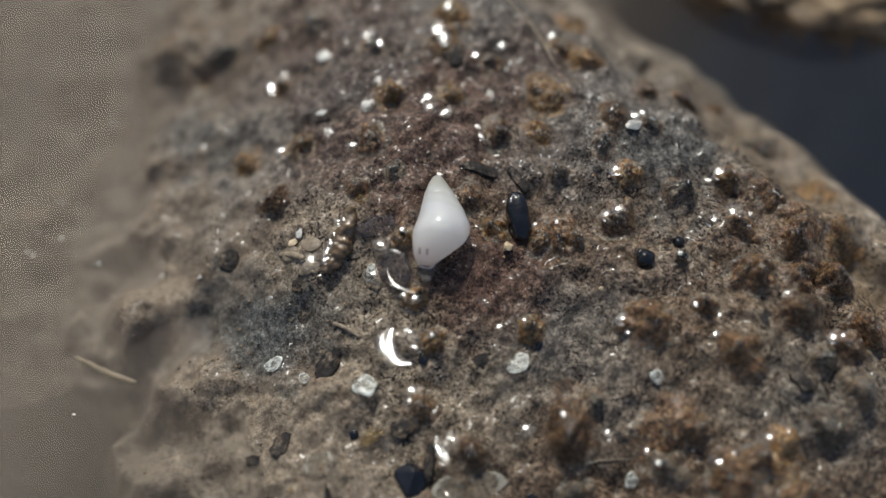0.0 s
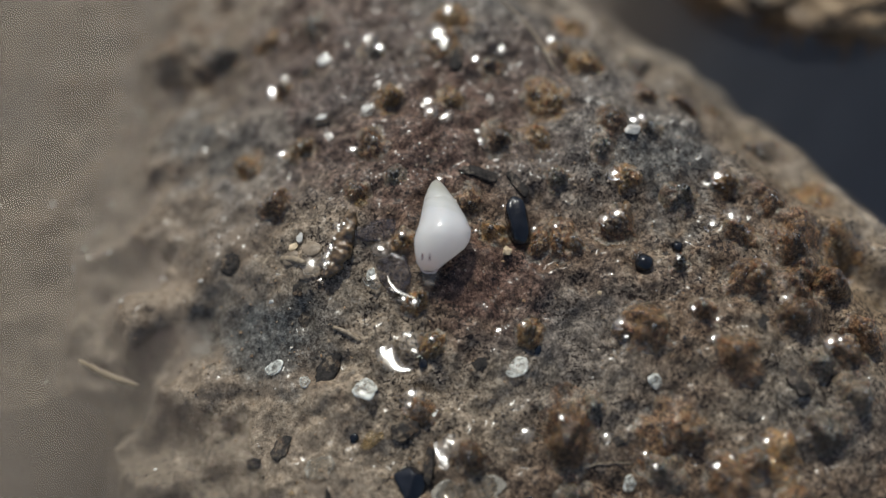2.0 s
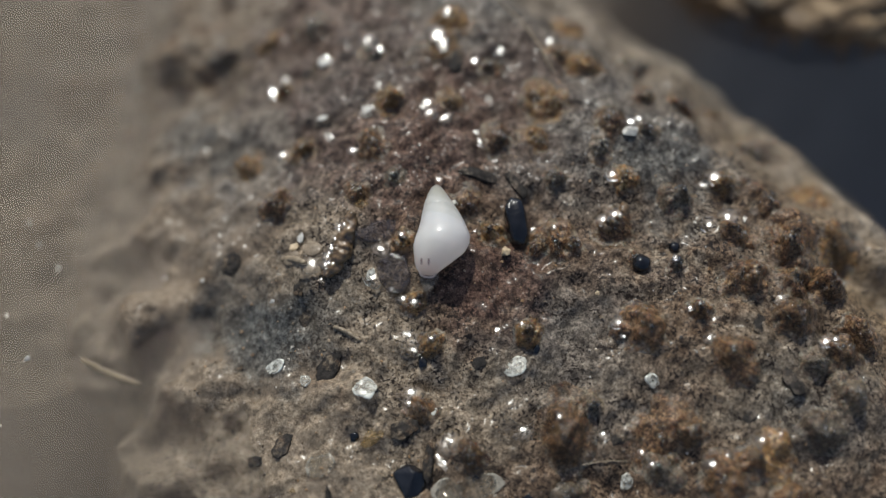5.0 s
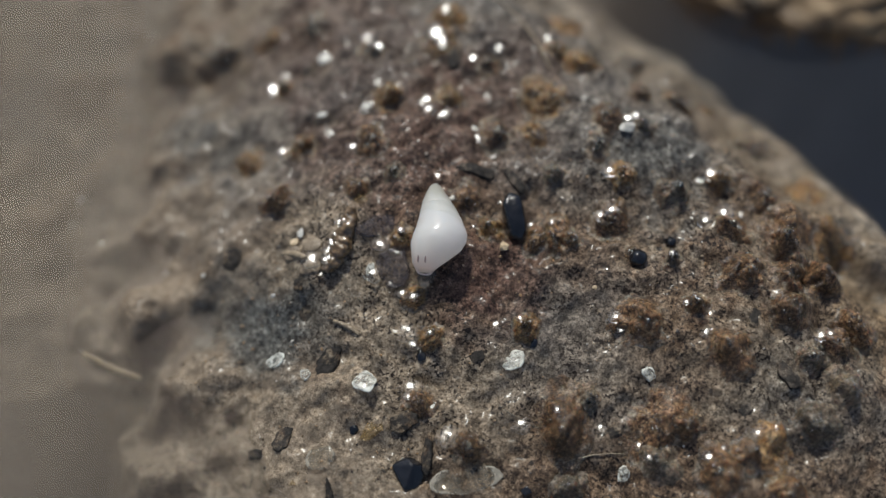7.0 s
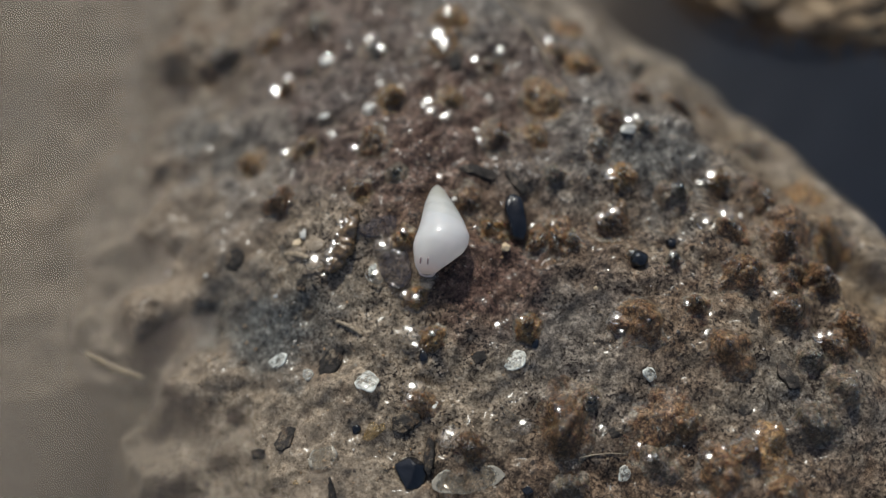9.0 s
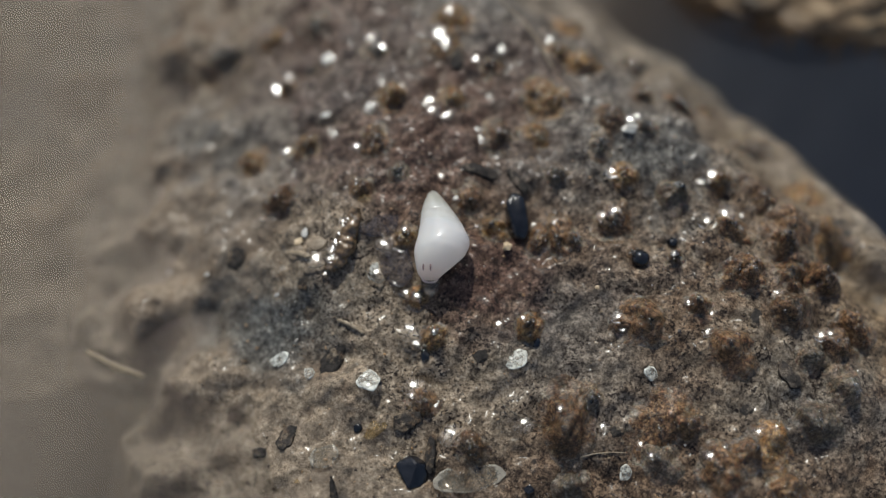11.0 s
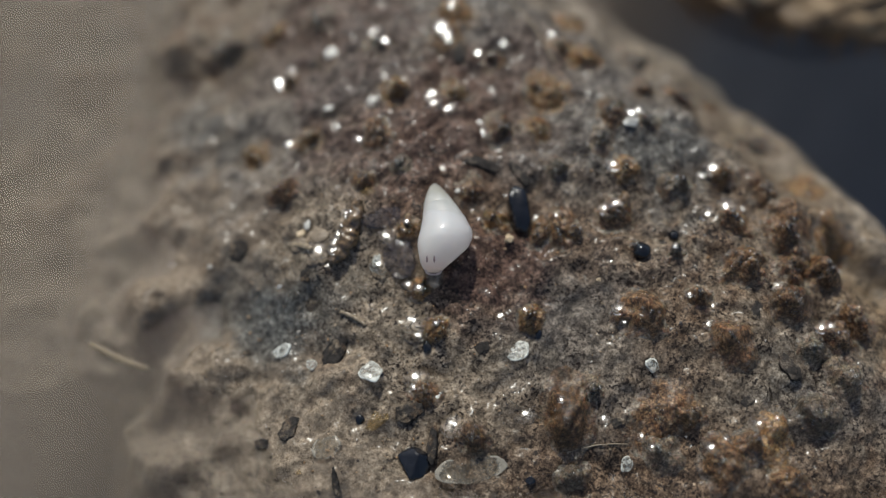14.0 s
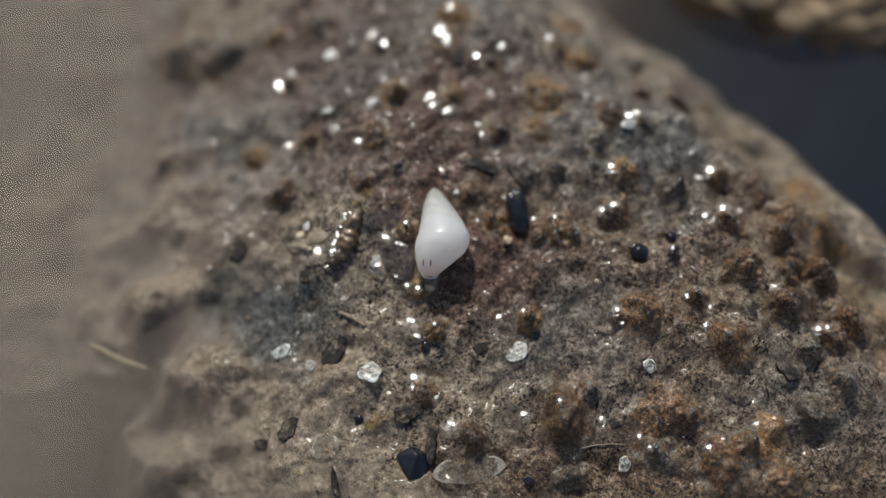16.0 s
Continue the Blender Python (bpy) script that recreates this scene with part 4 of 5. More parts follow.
def build_snail():
    base = tagged(new("snail"), "tiny milk-white glossy sea snail crawling over wet rock", "snail")
    part("shell", shell_mesh(), base, pose(0, 0.09 * MM, 0.77 * MM, -3, 0, 0), "milky white conical shell with faint spiral seams")
    v, f = ball(4)
    foot = np.array([(p[0] * 0.42 * (1 + 0.1 * noise.noise(Vector(p) * 2)), p[1] * 1.2 - 1.0, p[2] * 0.20 + 0.14) for p in v]) * MM
    part("foot", mesh_of("foot", foot, f, FLESH), base, None, "translucent grey foot under the shell")
    head = np.array([(p[0] * 0.26, p[1] * 0.40 - 1.72, p[2] * 0.13 + 0.15) for p in v]) * MM
    part("head", mesh_of("head", head, f, FLESH), base, None, "translucent grey head")
    for side in (-1, 1):
        pts = [(side * 0.08, -1.86, 0.20), (side * 0.12, -1.96, 0.19), (side * 0.16, -2.05, 0.17), (side * 0.19, -2.13, 0.15)]
        part("tentacle", tube_mesh("tentacle", pts, (0.035, 0.025, 0.018, 0.010), FLESH), base)
        spot = np.array([(p[0] * 0.035, p[1] * 0.14, p[2] * 0.03) for p in ball(2)[0]]) * MM
        part("eye", mesh_of("eye", spot, ball(2)[1], EYE), base, pose((side * 0.13 - 0.13) * MM, -1.46 * MM, 1.12 * MM, 42, 0, 0), "dark eye showing through the shell")
    rim = tube_mesh("shell_lip", [(0.27 * math.cos(a) - 0.03, -1.75 + 0.015 * math.sin(a), 0.25 * math.sin(a) - 0.34) for a in np.linspace(0.96 * math.pi, 2.04 * math.pi, 22)], [0.034] * 22, LIP)
    part("shell_lip", rim, base, pose(0, 0.09 * MM, 0.77 * MM, -3, 0, 0), "thin pinkish lip of the shell")
    return base


snail = build_snail()


# ---- loose sand and silt crumbs, past counting ----
def build_sand():
    rng = np.random.RandomState(11)
    n = 11000
    x, y = rng.uniform(-12.5, 14, n), rng.uniform(-11, 11, n)
    keep = grain(x, y, 1.4, 2) + 0.6 * grain(x, y, 0.5, 5) + rng.uniform(-0.8, 0.8, n) > 0.05
    x, y = x[keep], y[keep]
    n = len(x)
    z = rock_height(x, y)
    r = 0.020 + 0.050 * rng.rand(n) ** 3
    unit = np.array([(1, 0, 0), (-1, 0, 0), (0, 1, 0), (0, -1, 0), (0, 0, 1), (0, 0, -1)], float)
    tris = np.array([(0, 2, 4), (2, 1, 4), (1, 3, 4), (3, 0, 4), (2, 0, 5), (1, 2, 5), (3, 1, 5), (0, 3, 5)])
    v = unit[None] * r[:, None, None] * rng.uniform(0.55, 1.35, (n, 6, 1)) + rng.normal(0, 0.22, (n, 6, 3)) * r[:, None, None]
    a = rng.uniform(0, 6.28, n)
    c, s = np.cos(a)[:, None], np.sin(a)[:, None]
    v = np.stack([v[..., 0] * c - v[..., 1] * s, v[..., 0] * s + v[..., 1] * c, v[..., 2] * 0.8], -1)
    v = v + np.stack([x, y, z + 0.4 * r], -1)[:, None]
    faces = tris[None] + 6 * np.arange(n)[:, None, None]
    m = Mat("sand_crumbs")
    pick = m.island()
    col = m.ramp(pick, (0.0, (0.012, 0.011, 0.012)), (0.28, (0.07, 0.045, 0.028)), (0.5, (0.17, 0.12, 0.075)), (0.72, (0.28, 0.22, 0.15)), (0.93, (0.34, 0.20, 0.09)), (1.0, (0.62, 0.60, 0.55)))
    m.set(Base_Color=col, Roughness=0.4, Coat_Weight=0.5, Coat_Roughness=0.12)
    sand = new("sand", mesh_of("sand", v.reshape(-1, 3) * MM, faces.reshape(-1, 3), m.data, False))
    tagged(sand, "fine mixed sand crumbs stuck to the wet rock", "sand", kind="stuff")


build_sand()


# ---- specks drifting in the murky water ----
SPECK = facet_mesh(31, CHALK, 9)


def speck(r):
    ob = new("floating_speck", SPECK)
    ob.scale = (r * MM, r * 0.7 * MM, r * 0.4 * MM)
    return tagged(ob, "pale speck floating on the murky water", "speck", "floating specks")


# grains: kind, x, y, half length, half width, turn
pebble("tan", -5.51, 0.23, 0.37, 0.3, 10, thick=0.4, sink=0.45)
pebble("tan", -4.71, 0.37, 0.42, 0.29, -20, thick=0.4, sink=0.45)
pebble("tan", -4.86, -0.48, 0.34, 0.24, 30, thick=0.4, sink=0.45)
pebble("bar", 2.76, 1.32, 0.99, 0.44, 100, thick=0.9, sink=0.15)
pebble("buff", 2.37, 0.18, 0.21, 0.22, 0, thick=0.9)
pebble("bead", 7.24, -0.38, 0.32, 0.34, 0, thick=0.9)
pebble("bead", 8.52, 0.41, 0.19, 0.2, 0, thick=0.8)
pebble("slate", -7.88, 0.63, 0.51, 0.38, 80, thick=0.4, sink=0.35)
pebble("slate", -5.00, -1.75, 0.61, 0.32, 60, thick=0.22, sink=0.4)
pebble("slab", -4.04, -3.58, 1.01, 0.38, 66, thick=0.4, sink=0.44)
pebble("slate", -5.68, -6.19, 0.53, 0.34, 62, thick=0.2, sink=0.4)
pebble("slate", -6.71, -6.62, 0.28, 0.2, 0, thick=0.22, sink=0.4)
pebble("black", -3.12, -6.01, 0.23, 0.19, 0)
pebble("black", -0.66, -3.60, 0.31, 0.19, 90)
pebble("black", -1.14, -7.54, 0.74, 0.67, 20, thick=0.7)
pebble("slab", -0.45, -6.90, 0.79, 0.19, 85, thick=0.6, sink=0.35)
pebble("slab", -3.89, -8.32, 0.52, 0.13, 100)
pebble("slate", -1.27, -5.81, 0.57, 0.36, 20, thick=0.4, sink=0.42)
pebble("slate", 12.41, -4.46, 0.59, 0.28, 120, thick=0.5, sink=0.3)
pebble("slate", 11.29, -2.58, 0.4, 0.22, 80, thick=0.22, sink=0.4)
pebble("slate", 1.42, 3.21, 0.79, 0.27, -8, thick=0.5, sink=0.3)
pebble("slate", 2.80, 2.77, 0.63, 0.19, 125, thick=0.5, sink=0.3)
pebble("dark", -2.18, 0.90, 1.06, 0.44, 18, thick=0.25, sink=0.32, label='dark glossy flake lying flat in the wet crust')
pebble("dark", -1.71, -0.60, 0.86, 0.62, 112, thick=0.25, sink=0.3, label='dark glossy flake lying flat in the wet crust')
pebble("slate", 10.85, -5.63, 0.28, 0.25, 0, thick=0.22, sink=0.4)
pebble("slate", 1.36, -3.64, 0.28, 0.21, 20, thick=0.22, sink=0.4)
pebble("slate", 0.58, 8.14, 0.52, 0.28, 80, thick=0.22, sink=0.4)
pebble("slate", -4.59, 5.74, 0.36, 0.16, 0, thick=0.22, sink=0.4)
pebble("slate", -5.29, 8.47, 0.34, 0.27, 20, thick=0.22, sink=0.4)
pebble("slate", -5.23, -0.94, 0.21, 0.25, 0, thick=0.22, sink=0.4)
pebble("black", 3.39, -3.16, 0.19, 0.22, 0)
pebble("slate", 6.22, -6.22, 0.27, 0.19, 30, thick=0.22, sink=0.4)
pebble("black", 3.06, -8.13, 0.21, 0.19, 0)
pebble("quartz", -2.71, -4.52, 0.43, 0.40, -20, thick=0.25, tip=(-7.0, 1.0))
pebble("quartz", 2.63, -3.82, 0.50, 0.36, 35, thick=0.28, tip=(-3.2, -7.0))
pebble("flake", -4.26, -7.08, 0.54, 0.45, 15, thick=0.3)
pebble("quartz", -0.41, -5.25, 0.30, 0.15, 25, thick=0.3, tip=(-5.0, -5.0))
pebble("quartz", 7.45, -4.42, 0.28, 0.21, -50)
pebble("quartz", 6.53, -7.55, 0.31, 0.21, 80)
pebble("quartz", -4.92, -4.01, 0.21, 0.22, 0)
pebble("chalk", -5.18, 0.92, 0.25, 0.15, 80)
pebble("chalk", -6.24, -1.12, 0.11, 0.12, 0)
pebble("chalk", -4.62, 8.75, 0.37, 0.35, 0)
pebble("amber", -5.26, -7.83, 0.12, 0.1, 0)
pebble("chalk", 9.78, -8.19, 0.23, 0.09, -35)
pebble("quartz", -2.55, -0.63, 0.24, 0.15, 70)
pebble("chalk", 7.06, 4.62, 0.41, 0.25, 20)
pebble("chalk", -2.83, 5.94, 0.24, 0.2, 30)
pebble("chalk", -4.59, 5.93, 0.31, 0.13, 0)
pebble("amber", -2.49, -6.12, 0.54, 0.33, 30, thick=0.4)
pebble("quartz", -6.06, -3.42, 0.41, 0.24, 25, thick=0.3)
pebble("quartz", -1.35, -7.11, 0.25, 0.16, 40)
pebble("chalk", -10.89, 0.97, 0.14, 0.08, 0)
pebble("chalk", -9.09, 0.17, 0.16, 0.08, 0)
pebble("flake", 0.93, -7.74, 1.27, 0.53, 8, thick=0.12)
pebble("amber", -2.94, 1.88, 0.3, 0.25, 0)
pebble("buff", -5.43, 0.61, 0.24, 0.17, 40)
pebble("buff", 5.62, -1.38, 0.1, 0.1, 0)
pebble("flake", 7.76, -6.65, 0.33, 0.29, 0, thick=0.4)
pebble("chalk", 0.51, 2.00, 0.2, 0.1, 20)
stick("straw", -3.38, -2.62, 1.11, 0.09, -29.03, STRAW, "short pale straw fragment lying on silt", "straw")
stick("straw", -5.40, 0.06, 1.29, 0.13, -22.13, STRAW, "thick buff stalk fragment bedded in silt", "straw")
stick("straw", 5.47, -7.07, 2.17, 0.03, 8.28, STRAW, "long thin golden plant fibre on the rock", "plant fibre")
stick("fibre", 3.09, -5.76, 2.46, 0.04, -22.86, FLAKE, "clear curved fibre lying on the wet rock", "fibre", bend=-0.06)
stick("twig", -12.54, -2.86, 2.39, 0.12, -25.38, BUFF, "pale bare twig jutting into the water", "twig", bend=-0.05, taper=0.12, lift=1.2)
stick("straw", 14.87, -0.13, 1.36, 0.03, -65.73, STRAW, "thin curved plant fibre at the rock edge", "plant fibre")
stick("straw", -2.53, -6.13, 1.02, 0.04, 33.32, AMBER, "amber fibre scrap on silt", "plant fibre")
stick("straw", 3.17, 9.14, 4.01, 0.05, -50.3, STRAW, "long thin brown plant fibre over the wet crust", "plant fibre", bend=0.10, lift=0.35)
worm_tube(-3.75, 0.36, 2.55, 0.36, -115.84)
worm_tube(6.34, 1.42, 1.36, 0.28, -136.27)

# beads of water added where the sun glints: x, y, half width, lean to mirror it
droplet(-2.91, 9.37, 0.37, 3.93, -3.41, long=0.9, turn=156, deep=0.17)
droplet(-2.42, 8.94, 0.21, 3.83, -3.73, long=0.9, turn=165, deep=0.17)
droplet(-0.13, 9.21, 0.45, 4.12, -5.36, long=1.2, turn=110, deep=0.17)
droplet(0.07, 8.76, 0.29, 3.99, -5.51, long=1.5, turn=93, deep=0.17)
droplet(2.27, 8.70, 0.33, 3.75, -7.08, long=1.0, turn=33, deep=0.17)
droplet(0.25, 10.27, 0.29, 4.73, -5.65, long=0.8, turn=132, deep=0.17)
droplet(4.24, 9.39, 0.29, 3.88, -8.45, long=1.1, turn=28, deep=0.17)
droplet(1.25, 8.11, 0.20, 3.53, -6.35, long=1.6, turn=49, deep=0.17)
droplet(-6.28, 8.45, 0.25, 2.96, -1.09, long=1.1, turn=53, deep=0.17)
droplet(-6.76, 7.91, 0.29, 2.68, -0.75, long=1.3, turn=104, deep=0.17)
droplet(-2.73, 5.98, 0.32, 2.43, -3.44, long=1.3, turn=47, deep=0.17)
droplet(-0.53, 6.15, 0.32, 2.62, -5.04, long=1.0, turn=45, deep=0.17)
droplet(-0.43, 5.59, 0.31, 2.37, -5.10, long=1.0, turn=25, deep=0.17)
droplet(-0.70, 5.94, 0.20, 2.5, -4.91, long=0.9, turn=173, deep=0.17)
droplet(0.13, 5.46, 0.24, 2.25, -5.51, long=1.7, turn=33, deep=0.17)
droplet(1.43, 4.60, 0.27, 1.74, -6.45, long=0.7, turn=36, deep=0.17)
droplet(1.33, 5.02, 0.16, 1.93, -6.38, long=1.4, turn=140, deep=0.17)
droplet(-6.13, 4.81, 0.32, 1.3, -1.05, long=0.7, turn=103, deep=0.17)
droplet(-3.29, 4.22, 0.31, 1.47, -2.99, long=0.7, turn=92, deep=0.17)
droplet(7.11, 5.09, 0.24, 1.94, -10.61, long=1.3, turn=177, deep=0.17)
droplet(7.53, 5.63, 0.20, 2.01, -10.85, long=1.0, turn=144, deep=0.17)
droplet(10.25, 3.22, 0.38, 0.53, -12.79, long=1.1, turn=166)
droplet(9.81, 2.99, 0.38, 0.28, -12.41, long=0.7, turn=84)
droplet(10.51, 1.49, 0.36, -0.52, -12.97, long=1.1, turn=71)
droplet(9.81, 1.08, 0.36, -0.65, -12.51, long=1.1, turn=98)
droplet(-0.09, 2.91, 0.26, 0.83, -5.32, long=1.1, turn=87)
droplet(0.73, 3.13, 0.12, 0.98, -5.93, long=0.7, turn=15)
droplet(-2.18, 0.10, 0.41, -0.79, -3.72, long=0.8, turn=45)
droplet(-2.42, -0.75, 0.41, -1.45, -3.55, long=1.1, turn=113)
droplet(-4.69, -0.21, 0.44, -1.18, -1.89, long=1.1, turn=101, deep=0.18)
droplet(-1.18, -2.73, 0.49, -2.8, -4.45, long=1.1, turn=146)
droplet(-0.99, -3.17, 0.30, -3.1, -4.58, long=1.1, turn=164)
droplet(-1.08, -4.59, 0.46, -4.1, -4.52, long=1.1, turn=16)
droplet(-1.15, -5.00, 0.15, -4.31, -4.46, long=1.1, turn=6)
droplet(0.32, -6.33, 0.50, -5.21, -5.51, long=1.1, turn=143)
droplet(0.16, -7.97, 0.41, -6.41, -5.37, long=0.8, turn=33)
droplet(2.91, -5.92, 0.41, -4.98, -7.39, long=1.1, turn=43)
droplet(5.72, -6.03, 0.30, -5.15, -9.38, long=1.1, turn=63)
droplet(7.07, -6.64, 0.26, -5.61, -10.33, long=1.1, turn=88)
droplet(9.45, -7.23, 0.26, -6.02, -12.03, long=1.1, turn=169)
droplet(11.19, -6.43, 0.26, -5.6, -13.27, long=1.1, turn=20)
droplet(2.02, -2.56, 0.26, -2.66, -6.81, long=1.1, turn=62)
droplet(2.06, -2.83, 0.11, -2.83, -6.83, long=0.8, turn=69)
droplet(6.35, -2.46, 0.30, -2.62, -9.99, long=1.1, turn=172)
droplet(6.50, -2.93, 0.15, -3.01, -10.07, long=1.1, turn=2)
droplet(9.53, -3.05, 0.26, -3.19, -12.26, long=1.1, turn=19)
droplet(6.34, 2.93, 0.31, 0.8, -10.07, long=1.1, turn=152)
droplet(5.92, 1.26, 0.26, -0.29, -9.72, long=1.1, turn=80)
droplet(6.32, 1.33, 0.26, -0.2, -10.04, long=1.1, turn=3)
droplet(13.66, -3.12, 0.27, -3.63, -15.07, long=1.1, turn=74)
droplet(12.10, -1.72, 0.26, -2.5, -14.12, long=1.1, turn=144)
droplet(8.42, -0.33, 0.15, -1.32, -11.55, long=0.8, turn=34)
droplet(14.22, -2.74, 0.16, -3.56, -15.36, long=1.1, turn=126)
droplet(2.26, 1.98, 0.12, 0.18, -7.03, long=1.0, turn=64)
droplet(3.40, 1.22, 0.15, -0.37, -7.85, long=1.1, turn=171)
droplet(-1.41, 0.49, 0.15, -0.43, -4.30, long=1.1, turn=161)
droplet(2.90, -2.46, 0.15, -2.56, -7.46, long=1.0, turn=14)
droplet(-1.34, -1.51, 0.30, -1.93, -4.35, long=1.1, turn=118)
droplet(-0.95, -1.74, 0.26, -2.02, -4.63, long=1.1, turn=173)
droplet(-0.33, -3.11, 0.15, -2.82, -5.07, long=1.1, turn=136)
droplet(4.16, -5.65, 0.15, -4.69, -8.33, long=1.1, turn=126)
droplet(-3.48, 0.88, 0.12, -0.22, -2.79, long=0.8, turn=43)
droplet(-3.68, 0.86, 0.20, -0.27, -2.64, long=0.8, turn=80)
droplet(-3.68, 0.71, 0.10, -0.36, -2.64, long=0.9, turn=15)
droplet(-3.83, 0.45, 0.09, -0.49, -2.52, long=1.1, turn=145)
droplet(-3.95, 0.19, 0.10, -0.71, -2.44, long=1.1, turn=102)
droplet(-3.94, 0.08, 0.14, -0.78, -2.44, long=1.1, turn=19)
droplet(-4.05, 0.00, 0.14, -0.85, -2.36, long=0.9, turn=5)
droplet(-4.10, -0.13, 0.20, -0.95, -2.33, long=1.1, turn=75)
droplet(-4.16, -0.39, 0.20, -1.12, -2.28, long=1.1, turn=89)
droplet(-4.36, -0.75, 0.16, -1.35, -2.13, long=1.1, turn=178)
droplet(-4.04, -0.37, 0.12, -1.11, -2.37, long=1.0, turn=65)
droplet(1.25, 1.08, 0.11, -0.36, -6.28, long=1.1, turn=97)
droplet(4.13, 1.08, 0.11, -0.35, -8.41, long=1.0, turn=24)
droplet(7.35, -7.22, 0.15, -5.9, -10.56, long=1.0, turn=24)
droplet(8.85, -2.09, 0.15, -2.5, -11.82, long=1.0, turn=122)
droplet(11.79, -6.31, 0.11, -5.53, -13.73, long=1.1, turn=179)
droplet(9.94, -6.98, 0.11, -5.87, -12.40, long=1.1, turn=98)
# shapes of the moving sun glints; they sink into the rock as the glints fade
arc_near = crescent("glint_film", [(0.45, 1.19, -0.06), (-0.11, 0.78, -0.04), (-0.4, 0.25, -0.01), (-0.41, -0.37, 0.02), (-0.08, -0.86, 0.04), (0.55, -0.99, 0.05)], 0.37, "bright crescent sun glint, built as an arc of water")
arc_far = crescent("glint_film", [(-0.42, 0.62, -0.02), (-0.29, 0.16, -0.01), (0.04, -0.25, 0.01), (0.68, -0.53, 0.02)], 0.1, "thin crescent sun glint by a dark flake, built as water")
arc_low = crescent("glint_film", [(-0.2, 0.68, -0.07), (-0.12, 0.22, -0.02), (0.08, -0.2, 0.02), (0.24, -0.69, 0.07)], 0.25, "bright streak of sun glint, built as an arc of water")


